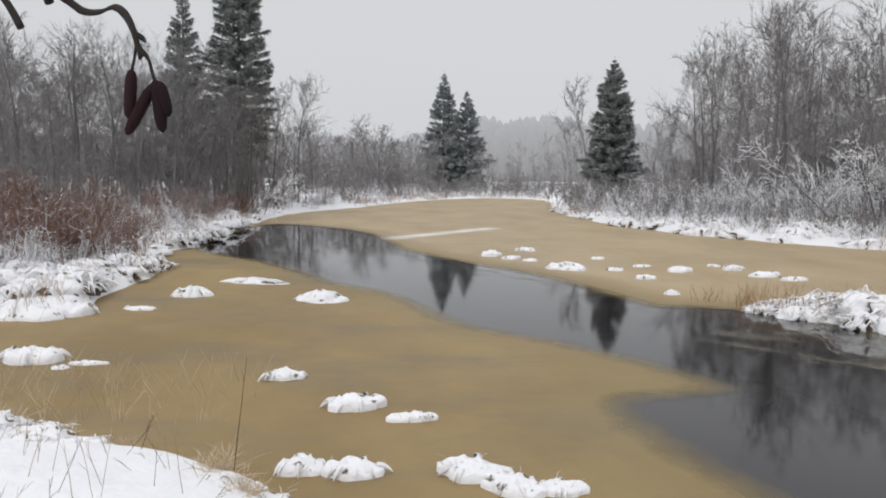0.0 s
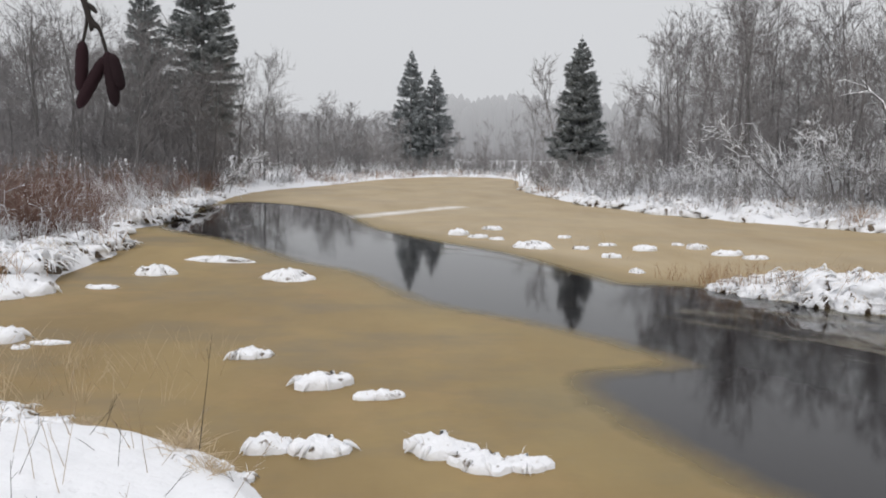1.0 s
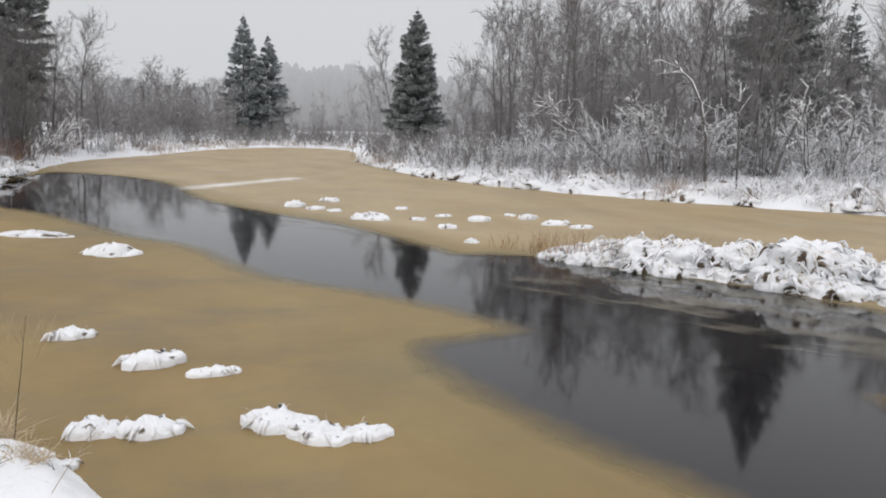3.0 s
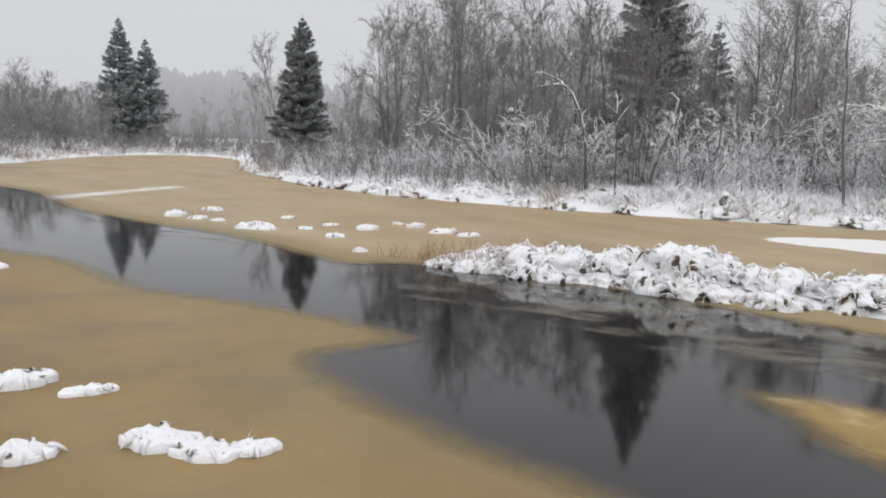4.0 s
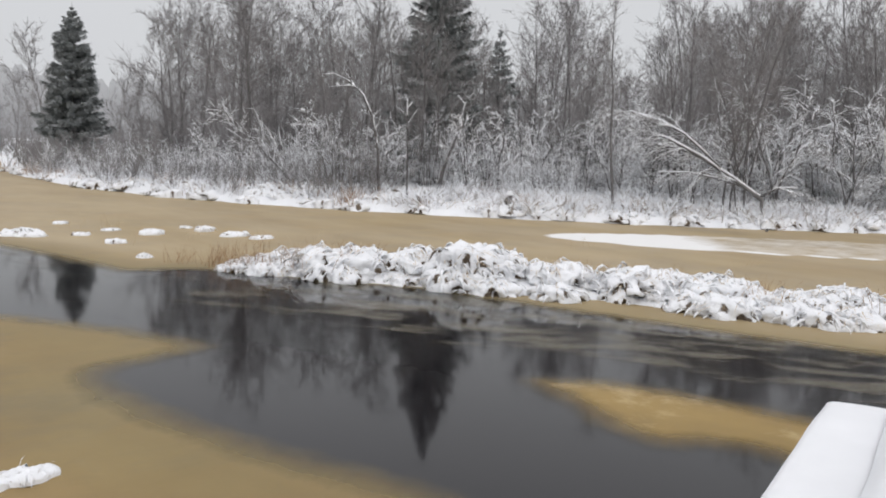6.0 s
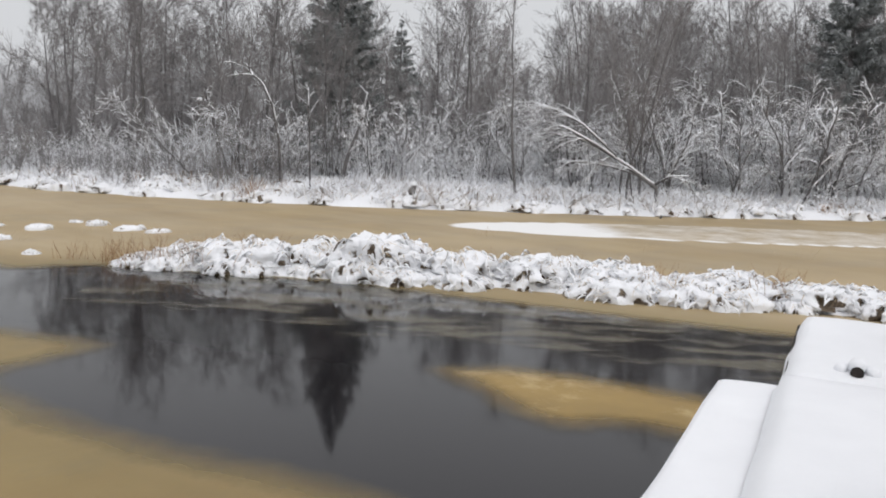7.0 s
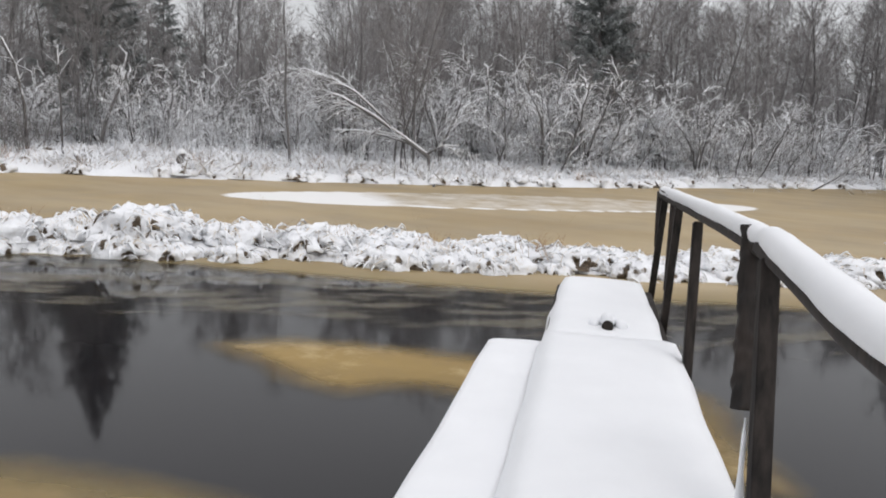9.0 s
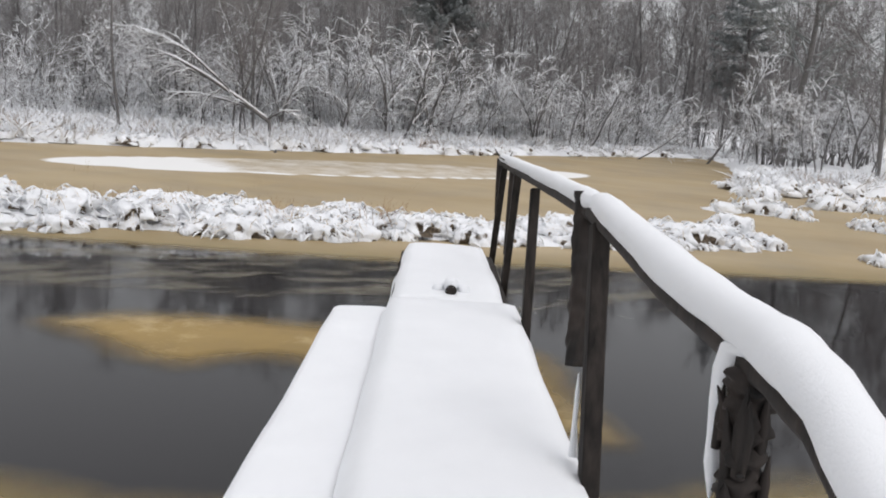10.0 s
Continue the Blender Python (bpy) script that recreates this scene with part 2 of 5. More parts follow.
def block(B, m, size, bevel=0.01):
    """A box with cut edges, centred on m."""
    x, y, z = (s / 2 for s in size)
    rows = []
    for h, k in ((-z, bevel), (-z + bevel, 0), (z - bevel, 0), (z, bevel)):
        a, b = x - k, y - k
        c = bevel
        rows.append([m @ Vector(p) for p in ((a - c, -b, h), (a, -b + c, h), (a, b - c, h), (a - c, b, h), (-a + c, b, h), (-a, b - c, h), (-a, -b + c, h), (-a + c, -b, h))])
    n0 = len(B.v)
    B.grid(rows, closed=True)
    B.f.append(tuple(n0 + k for k in reversed(range(8))))
    B.f.append(tuple(n0 + 24 + k for k in range(8)))


# ---- plan of the river ----
SHORE = np.array([(1.0, -30), (0.6, -8), (1.0, -2), (1.2, 0.6), (0.5, 3.0), (-0.6, 5.1), (-1.1, 6.0), (-1.5, 6.65), (-2.4, 7.2), (-3.4, 7.65), (-4.6, 8.15), (-8, 9.3),
    (-12, 11.5), (-11, 13.6), (-7.6, 14.2), (-6.7, 14.8), (-7.3, 17.9), (-7.2, 20.5), (-9.2, 26.3), (-8.8, 30), (-9.6, 38), (-10.2, 54), (-6.8, 68), (-2.7, 87),
    (4.5, 101), (11.7, 96), (8.7, 63), (9.4, 48), (10.8, 41), (14.2, 34.2), (19.6, 27.7), (27.5, 21.9), (34, 17.8), (45, 12.9), (66, 3.5), (48, 0.8), (34.5, 0.6), (37.5, -3.5), (45, -9), (60, -30)])
OPEN = np.array([(-8.4, 28.5), (-5.1, 24.1), (-2.5, 19.8), (-1.0, 18.0), (0.1, 15.2), (0.8, 14.0), (2.0, 12.8), (3.0, 11.5), (3.75, 10.0), (2.9, 9.5), (2.3, 9.2), (2.35, 8.2),
    (2.65, 7.2), (3.0, 6.2), (3.5, 5.2), (3.8, 4.2), (4.0, 3.2), (4.7, 1.8), (5.5, 0.5), (6.3, -0.3), (7.2, -2), (9, -8), (20, -9), (16.2, -2.6), (14.1, 1.3), (11.9, 5.0),
    (10.5, 8.0), (9.4, 10.6), (8.8, 12.2), (7.4, 13.9), (5.8, 16.0), (4.3, 16.4), (3.8, 17.5), (2.5, 21.4), (0.9, 24.0), (-0.4, 26.4), (-1.7, 29.4), (-4.0, 38.0), (-8.6, 43.0), (-9.2, 37.0)])
FLOE = np.array([(6.25, 6.9), (6.8, 6.75), (7.3, 6.3), (7.7, 5.6), (8.1, 4.5), (8.5, 3.0), (8.5, 1.8), (7.2, 1.0), (6.3, 0.55), (6.1, 1.6), (6.5, 3.0), (6.55, 3.9), (6.3, 4.3), (5.95, 4.55), (5.8, 5.1), (6.0, 5.9)])


def rounded(p, steps=6):
    """A closed smooth line through the corners p."""
    a, b, c, d = np.roll(p, 1, 0), p, np.roll(p, -1, 0), np.roll(p, -2, 0)
    out = [0.5 * (2 * b + (c - a) * u + (2 * a - 5 * b + 4 * c - d) * u * u + (3 * b - a - 3 * c + d) * u**3) for u in np.arange(steps) / steps]
    return np.stack(out, 1).reshape(-1, 2)


def signed(x, y, poly):
    """Metres from the line poly, more than nought inside."""
    best, inside = np.full(x.shape, 1e9), np.zeros(x.shape, bool)
    for (ax, ay), (bx, by) in zip(poly, np.roll(poly, -1, 0)):
        dx, dy = bx - ax, by - ay
        u = np.clip(((x - ax) * dx + (y - ay) * dy) / (dx * dx + dy * dy + 1e-12), 0, 1)
        best = np.minimum(best, (x - ax - u * dx) ** 2 + (y - ay - u * dy) ** 2)
        if ay != by:
            inside ^= ((ay > y) != (by > y)) & (x < dx * (y - ay) / (by - ay) + ax)
    return np.where(inside, 1, -1) * np.sqrt(best)


SHORE_LINE, OPEN_LINE, FLOE_LINE = rounded(SHORE, 3), rounded(OPEN, 5), rounded(FLOE, 6)


def waves(x, y, size, seed):
    """Smooth noise about nought, from a few crossed waves."""
    r = np.random.RandomState(seed)
    total = 0 * x
    for k in range(7):
        a, s, ph = r.uniform(0, math.tau), r.uniform(0.6, 1.9) / size, r.uniform(0, math.tau)
        total = total + np.sin((x * math.cos(a) + y * math.sin(a)) * s * math.tau + ph)
    return total / 7


def ground_height(x, y):
    x, y = np.asarray(x, float), np.asarray(y, float)
    far = np.clip((np.hypot(x, y) - 8) / 12, 0.25, 1)
    land = -signed(x, y, SHORE_LINE) + 0.4 * far * waves(x, y, 3.0, 3)
    step = np.clip((land + 0.5) / 0.9, 0, 1)
    z = -0.45 + 0.68 * step * step * (3 - 2 * step) + 0.11 * np.clip(land, 0, 5.5) * np.clip((95 - np.hypot(x, y)) / 45, 0.2, 1) + 0.012 * np.clip(land - 5.5, 0, 9) + 0.004 * np.clip(land - 14, 0, 300)
    z = z + np.clip(land, 0, 1) * (0.10 * waves(x, y, 1.3, 5) + 0.12 * waves(x, y, 4.0, 6))
    close = np.clip((12 - np.hypot(x, y)) / 3, 0, 1)
    z = np.where(z > 0, z * (1 - 0.28 * close), z) + close * np.clip(land + 0.3, 0, 1) * (0.035 * waves(x, y, 0.7, 8) + 0.02 * waves(x, y, 0.35, 9))
    return np.where(np.hypot(x, y) < 6, np.minimum(z, 0.75), z)


def on_ground(x, y):
    return float(ground_height(np.array([x]), np.array([y]))[0])


def sheet(name, x, y, z, keep=None, attrs=None):
    """A mesh over a grid of places; keep tells which corners stay."""
    h, w = x.shape
    idx = np.arange(h * w).reshape(h, w)
    quads = np.stack([idx[:-1, :-1], idx[:-1, 1:], idx[1:, 1:], idx[1:, :-1]], -1).reshape(-1, 4)
    if keep is not None:
        quads = quads[keep.ravel()[quads].any(1)]
    used, back = np.unique(quads, return_inverse=True)
    me = bpy.data.meshes.new(name)
    co = np.stack([x, y, z], -1).reshape(-1, 3)[used]
    me.from_pydata(co.tolist(), [], back.reshape(-1, 4).tolist())
    for key, val in (attrs or {}).items():
        me.attributes.new(key, "FLOAT", "POINT").data.foreach_set("value", np.broadcast_to(val, x.shape).ravel()[used].astype(np.float32))
    me.polygons.foreach_set("use_smooth", [True] * len(me.polygons))
    me.update()
    return me


def rose(bearings, radii):
    a, r = np.meshgrid(np.radians(bearings), radii)
    return r * np.sin(a), r * np.cos(a)


# ---- ground, water and ice ----
bearings = np.concatenate([np.arange(-36, 106, 0.42), np.arange(106, 324.1, 3.0)])
x, y = rose(bearings, np.concatenate([[0.0], np.geomspace(0.5, 4, 16), np.geomspace(4.2, 130, 150), np.geomspace(136, 4000, 36)]))
ob = new("ground", sheet("ground", x, y, ground_height(x, y)))
ob.data.materials.append(GROUND)
tagged(ob, "snow-covered river banks with brown litter showing through", "ground", kind="structure")

x, y = rose(np.arange(0, 360.1, 4.0), np.geomspace(0.6, 140, 40))
ob = new("water", sheet("water", x, y, 0 * x))
ob.data.materials.append(WATER)
tagged(ob, "still dark brown river water mirroring the trees", "water", kind="structure")

x, y = rose(np.arange(-60, 130, 0.36), np.concatenate([np.geomspace(1.0, 4.2, 16), np.geomspace(4.3, 125, 190)]))
gap = signed(x, y, OPEN_LINE)


def bar(x, y, a, b, wide):
    """How near a place lies to the line from a to b, 1 on it, 0 at wide and beyond."""
    ax, ay, dx, dy = a[0], a[1], b[0] - a[0], b[1] - a[1]
    u = np.clip(((x - ax) * dx + (y - ay) * dy) / (dx * dx + dy * dy), 0, 1)
    return np.clip(1 - np.hypot(x - ax - u * dx, y - ay - u * dy) / wide, 0, 1)


def ring(x, y):
    """The pale snow lens with a darker heart beyond the tussock bank."""
    mx, my, ax, ay = 27.6, 13.4, 0.80, -0.60
    u, v = (x - mx) * ax + (y - my) * ay, (x - mx) * -ay + (y - my) * ax
    q = np.sqrt((u / 11.3) ** 2 + (v / 3.1) ** 2)
    rim = np.where(v < 0.3, np.clip((q - 0.80) / 0.1, 0, 1), 0.55 * np.clip((q - 0.86) / 0.1, 0, 1))
    white = np.maximum.reduce([rim, np.clip((-u - 3.0) / 4.0, 0, 1), np.clip((u - 7.5) / 1.5, 0, 1), 0 * u + 0.46])
    return np.clip((1.0 - q) / 0.06, 0, 1) * white


drift = np.maximum(bar(x, y, (-2.4, 34.0), (2.4, 41.5), 1.9) * 0.64, ring(x, y))
lake = signed(x, y, SHORE_LINE)
ob = new("ice_sheet", sheet("ice_sheet", x, y, 0 * x + 0.009, (gap < 0.4) & (lake > -1.2), {"open": -gap, "drift": drift, "far_pale": np.clip((x * 0.86 + y * 0.5 - 11.8) / 3, 0, 1)}))
ob.data.materials.append(ICE)
tagged(ob, "thin tan slush ice frozen over the river", "ice", kind="structure")

# broken skin of new ice along the tussock bank
x, y = np.meshgrid(np.arange(-4.0, 17.0, 0.15), np.arange(-4.0, 30.0, 0.15))
gap = signed(x, y, OPEN_LINE)
thin = 0.10 - 0.30 * np.clip(1 - np.maximum(bar(x, y, (6.4, 13.0), (13.0, 1.6), 3.4) * 1.5, bar(x, y, (-2.0, 28.0), (6.0, 14.5), 3.2) * 0.80), 0, 1)
ob = new("skin_ice", sheet("skin_ice", x, y, 0 * x + 0.004, (gap > -0.2) & (thin > -0.19) & (signed(x, y, FLOE_LINE) < 0.1), {"open": thin}))
ob.data.materials.append(SKIN)
tagged(ob, "broken skin of new ice on dark water", "ice", kind="structure")
x, y = np.meshgrid(np.arange(5.4, 9.0, 0.06), np.arange(0.1, 7.3, 0.06))
gap = signed(x, y, FLOE_LINE)
ob = new("ice_floe", sheet("ice_floe", x, y, 0 * x + 0.014, gap > -0.3, {"open": gap * 1.1, "drift": 0 * x, "warm": np.clip(gap * 2.5, 0, 1)}))
ob.data.materials.append(ICE)
tagged(ob, "leaf-shaped orange-tan ice floe in the open water", "ice floe")

# ---- distance: a wooded ridge lost in falling snow, the haze put in as glow ----
B = Build()
rng = random.Random(5)
for k in range(3600):
    b, r = rng.uniform(-75, 135), rng.uniform(330, 430)
    a = radians(b)
    base = Vector((r * math.sin(a), r * math.cos(a), 0.5))
    rise = 21.0 + 8.5 * min(1.0, max(0.0, (b + 3) / 5))
    tall = (rise * rng.uniform(0.72, 1.0) + 1.6 * math.sin(19 * a) + 1.0 * math.sin(47 * a + 1)) * r / 375
    wide = rng.uniform(1.6, 4.2)
    lean = Vector((rng.uniform(-1, 1), rng.uniform(-1, 1), 0))
    B.tube([base, base + Vector((0, 0, tall * 0.6)), base + lean * 0.5 + Vector((0, 0, tall * 0.82)), base + lean + Vector((0, 0, tall * 0.95)), base + lean + Vector((0, 0, tall))], [wide, wide, wide * 0.85, wide * 0.5, wide * 0.1], 5)
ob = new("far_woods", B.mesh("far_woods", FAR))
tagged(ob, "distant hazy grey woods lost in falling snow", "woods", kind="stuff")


# ---- plants ----
def spread(d, tilt, turn):
    """The way d, tipped by tilt and swung round it by turn."""
    side = d.orthogonal().normalized()
    return (Matrix.Rotation(turn, 3, d) @ Matrix.Rotation(tilt, 3, side) @ d).normalized()


def limb(B, p, d, length, r0, r1, segs, sides, lift, wob, rng):
    """One bent branch; gives its points and ways."""
    pts, ways, rad = [p.copy()], [d.copy()], [r0]
    for i in range(segs):
        d = (d + Vector((rng.uniform(-wob, wob), rng.uniform(-wob, wob), lift + rng.uniform(-wob, wob) * 0.5))).normalized()
        p = p + d * (length / segs)
        pts.append(p.copy())
        ways.append(d.copy())
        rad.append(r0 + (r1 - r0) * (i + 1) / segs)
    B.tube(pts, rad, sides)
    return pts, ways, rad


def twiggy(C, q, w, length, count, width, rng, tilt=0.9):
    """Fine twigs along a branch."""
    for _ in range(count):
        v = rng.uniform(0.15, 1.0) * (len(q) - 1.001)
        a = int(v)
        p = q[a].lerp(q[a + 1], v - a)
        d = spread(w[a], rng.uniform(0.25, tilt), rng.uniform(0, math.tau))
        C.spike(p, p + d * (length * rng.uniform(0.5, 1.0)), width, rng)


def bare_tree(seed, tall, first=0.25, limbs=34, tilt=0.75, reach=0.34, forks=8, twigs=7, stems=1, thick=0.010, lift=0.13, width=0.017):
    """A leafless tree: trunk, and a crown of rising branches that end in fans of fine twigs."""
    rng = random.Random(seed)
    stem_list, C = [], Build()
    for s in range(stems):
        T = Build()
        stem_list.append(T)
        d0 = spread(Vector((0, 0, 1)), rng.uniform(0.02, 0.08) if stems == 1 else rng.uniform(0.03, 0.14), rng.uniform(0, math.tau))
        h = tall * (rng.uniform(0.9, 1.0) if stems == 1 else rng.uniform(0.6, 1.0))
        off = Vector((rng.uniform(-.5, .5), rng.uniform(-.5, .5), -0.3)) if stems > 1 else Vector((0, 0, -0.3))
        pts, ways, rad = limb(T, off, d0, h + 0.3, thick * h / stems**0.3, 0.010, 9, 6, 0.05, 0.10 if stems == 1 else 0.15, rng)
        count = max(5, int(limbs / stems))
        for k in range(count):
            u = first + (0.99 - first) * (k + rng.random()) / count
            i = min(8, int(u * 9))
            p = pts[i].lerp(pts[i + 1], u * 9 - i)
            l1 = h * reach * math.sin(math.pi * (0.16 + 0.80 * u)) ** 0.7 * rng.uniform(0.5, 1.1) + 0.25
            d1 = spread(ways[i], tilt * rng.uniform(0.55, 1.25) * (1.15 - 0.5 * u), rng.uniform(0, math.tau))
            q1, w1, _ = limb(C, p, d1, l1, max(0.012, rad[i] * 0.38), 0.007, 3, 3, lift, 0.26, rng)
            for j in range(forks):
                v = (0.15 + 0.85 * (j + rng.random()) / forks) * 2.999
                a = int(v)
                l2 = l1 * rng.uniform(0.22, 0.5) + 0.2
                d2 = spread(w1[a], rng.uniform(0.3, 0.95), rng.uniform(0, math.tau))
                p2 = q1[a].lerp(q1[a + 1], v - a)
                d3 = (d2 + Vector((rng.uniform(-.3, .3), rng.uniform(-.3, .3), lift * 1.5))).normalized()
                q2 = [p2, p2 + d2 * l2 * 0.5, p2 + (d2 + d3) * l2 * 0.5]
                C.blade(q2, width * 1.25, d2.cross(Vector((rng.uniform(-1, 1), rng.uniform(-1, 1), rng.uniform(-1, 1)))).normalized())
                twiggy(C, q2, [d2, d3, d3], 0.28 + l2 * 0.45, twigs, width, rng, 0.95)
    return stem_list, C


def bush(seed, tall, stems=26, lean=0.7, forks=8, lift=0.03, droop=0.0, twigs=4, width=0.016, foot=0.22, laced=False):
    """A bush of many thin stems; laced: crooked boughs thick with snow."""
    rng = random.Random(seed)
    C = Build()
    for s in range(stems):
        d = spread(Vector((0, 0, 1)), lean * rng.uniform(0.1, 1.0), rng.uniform(0, math.tau))
        p = Vector((rng.gauss(0, foot), rng.gauss(0, foot), 0)) * tall * 0.5
        p.z = -0.15
        l = tall * rng.uniform(0.5, 1.05)
        q, w, _ = limb(C, p, d, l, 0.034 if laced else 0.016, 0.016 if laced else 0.008, 4, 3, lift - droop, 0.26 if laced else 0.16, rng)
        for k in range(forks):
            v = rng.uniform(0.2, 1.0) * 3.999
            a = int(v)
            at = q[a].lerp(q[a + 1], v - a)
            if laced:
                q2, w2, _ = limb(C, at, spread(w[a], rng.uniform(0.5, 1.3), rng.uniform(0, math.tau)), l * rng.uniform(0.16, 0.40), 0.024, 0.012, 3, 3, lift - droop, 0.34, rng)
            else:
                d2 = spread(w[a], rng.uniform(0.3, 0.9), rng.uniform(0, math.tau))
                l2 = l * rng.uniform(0.14, 0.34)
                q2 = [at, at + d2 * l2 * 0.5, at + d2 * l2 + Vector((0, 0, (lift - droop) * l2))]
                w2 = [d2, d2, d2]
                C.blade(q2, width * 1.2, d2.cross(Vector((rng.uniform(-1, 1), rng.uniform(-1, 1), rng.uniform(-1, 1)))).normalized())
            twiggy(C, q2, w2, l * 0.14, twigs, width, rng)
    return C


def spruce(seed, tall, wide, whorls=30, per=8, low=0.06, density=34, leaf=1.0, taper=1.6):
    """A spruce: trunk, and a crown of drooping boughs with hanging sprays."""
    rng = random.Random(seed)
    T, C = Build(), Build()
    T.tube([(0, 0, -0.3), (0, 0, tall * 0.5), (0, 0, tall)], [0.012 * tall, 0.008 * tall, 0.01], 7)
    for k in range(whorls):
        u = (k + rng.random() * 0.5) / whorls
        for j in range(max(5, int(per * (1.1 - 0.4 * u)))):
            a = math.tau * (j + rng.random()) / per + k * 2.4
            v = min(0.99, max(0.0, u + rng.uniform(-3.2, 3.2) / whorls * (1 - 0.6 * u)))
            z = tall * (low + (0.97 - low) * v)
            reach = wide * (1 - v ** taper) * (0.66 + 0.34 * min(1, v * 3.5)) * (0.86 + 0.28 * noise.noise(Vector((math.cos(a) * 1.2, math.sin(a) * 1.2, z * 0.5 + seed)))) + 0.06
            l = reach * (rng.uniform(0.78, 1.0) if rng.random() < 0.88 else rng.uniform(1.0, 1.15))
            out = Vector((math.cos(a), math.sin(a), 0))
            across = Vector((-out.y, out.x, 0))
            drop = -0.34 + 0.6 * u + rng.uniform(-0.12, 0.12)
            tips = [Vector((0, 0, z)) + out * (l * s) + Vector((0, 0, l * (drop * s + 0.22 * s * s))) for s in (0, 0.35, 0.7, 1.0)]
            C.tube(tips, [0.02, 0.015, 0.01, 0.005], 3)
            n = int(density * (0.35 + 0.65 * l / max(wide, 0.1)))
            for i in range(n):
                s = rng.uniform(0.05, 1.0) ** 0.75 * 2.999
                b = int(s)
                p = tips[b].lerp(tips[b + 1], s - b)
                way = (out * rng.uniform(0.1, 0.9) + across * rng.uniform(-1, 1) + Vector((0, 0, rng.uniform(-1.3, 0.2)))).normalized()
                ln = rng.uniform(0.24, 0.46) * leaf * (0.35 + 0.65 * min(1.0, l / 1.3))
                C.spike(p, p + way * ln, ln * 0.24, rng)
    return T, C


def plant(name, pieces, m, label, category, group=""):
    ob = thing(name, m, label, category, group)
    for n, me in pieces:
        part(n, me, None, ob)
    return ob


def stand(x, y, turn=0.0, size=1.0, sink=0.0):
    return pose(x, y, on_ground(x, y) - sink, 0, 0, math.degrees(turn)) @ Matrix.Scale(size, 4)


def tree_meshes(tag, pair, bark, crown):
    return [("trunk", t.mesh(tag + "_trunk", bark)) for t in pair[0]] + [("crown", pair[1].mesh(tag + "_crown", crown))]


# spruces: bearing (x, y of a way), distance, height, half width
def put_spruce(seed, way, dist, tall, wide, needles, label, **kw):
    T, C = spruce(seed, tall, wide, **kw)
    v = Vector((way[0], way[1], 0)).normalized() * dist
    m = stand(v.x, v.y, seed * 1.3)
    return plant("spruce_tree", [("trunk", T.mesh("spruce_trunk", BARK)), ("crown", C.mesh("spruce_crown", needles, False))], m, label, "spruce")


put_spruce(11, (-0.001, 1.0), 120, 17.6, 4.4, HAZED_NEEDLES, "tall grey-green spruce of a pair at the river bend", density=95, whorls=36, per=9, leaf=1.6)
put_spruce(12, (0.027, 1.0), 121, 15.2, 4.3, HAZED_NEEDLES, "shorter grey-green spruce of a pair at the river bend", density=90, whorls=32, per=9, leaf=1.6)
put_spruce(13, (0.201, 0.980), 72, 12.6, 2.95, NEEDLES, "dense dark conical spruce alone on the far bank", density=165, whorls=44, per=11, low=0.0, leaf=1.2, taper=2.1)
put_spruce(14, (0.579, 0.816), 45, 14.4, 3.4, NEEDLES, "big dark spruce dusted with snow above bare alders", density=144, whorls=40, per=11, leaf=0.95)
put_spruce(15, (0.636, 0.772), 58, 10.8, 2.3, NEEDLES, "small dark spruce among bare trees", density=70, whorls=30, leaf=1.1)
put_spruce(16, (0.930, 0.365), 58, 16.5, 4.4, NEEDLES, "large spruce with snowy boughs in the far wood", density=134, whorls=38, per=11, leaf=1.15)
put_spruce(17, (-0.302, 0.953), 60, 15.4, 2.7, NEEDLES, "tall dark spruce standing on the brushy bank", density=105, whorls=38, per=10, leaf=1.1)
put_spruce(18, (-0.242, 0.969), 56, 17.8, 3.2, NEEDLES, "tallest dark spruce with ragged boughs on the brushy bank", low=0.2, density=160, whorls=44, per=11, leaf=1.05)
put_spruce(20, (1.0, 0.02), 74, 19.0, 3.8, HAZED_NEEDLES, "tall conifer with long snowy boughs behind the river bay", density=80, whorls=32, per=9, leaf=1.2, low=0.25)

# leafless trees and bushes: a few kinds of each
KINDS = [tree_meshes("tall_tree", bare_tree(s, 11.0, 0.22, 27, 0.8, 0.30, 7, 10, lift=0.10, width=0.017), BARK, TWIGS) for s in (31, 32, 33)]
KINDS += [tree_meshes("broad_tree", bare_tree(s, 9.5, 0.16, 27, 0.95, 0.38, 7, 10, lift=0.08, width=0.017), BARK, TWIGS) for s in (34, 35, 30)]
BACK = [tree_meshes("back_tree", bare_tree(s, 10.5, 0.1, 24, 0.85, 0.34, 6, 9, lift=0.09, width=0.030), BARK, TWIGS) for s in (50, 51)]
DARK = [tree_meshes("dark_tree", bare_tree(s, 10.5, 0.14, 27, 0.85, 0.34, 7, 10, lift=0.09, width=0.020), BARK, DARK_TWIGS) for s in (58, 59, 60)]
CLUMPS = [tree_meshes("alder_clump", bare_tree(s, 8.0, 0.15, 36, 0.8, 0.32, 7, 8, stems=5, width=0.015), BARK, TWIGS) for s in (36, 37)]
# bend trees: haze painted into trunk and crown alike
HAZED = [tree_meshes("hazed_tree", bare_tree(s, 9.0, 0.08, 24, 0.8, 0.34, 6, 7, stems=k, width=0.034), FAR_TWIGS, FAR_TWIGS) for s, k in ((38, 1), (39, 3), (40, 1))]
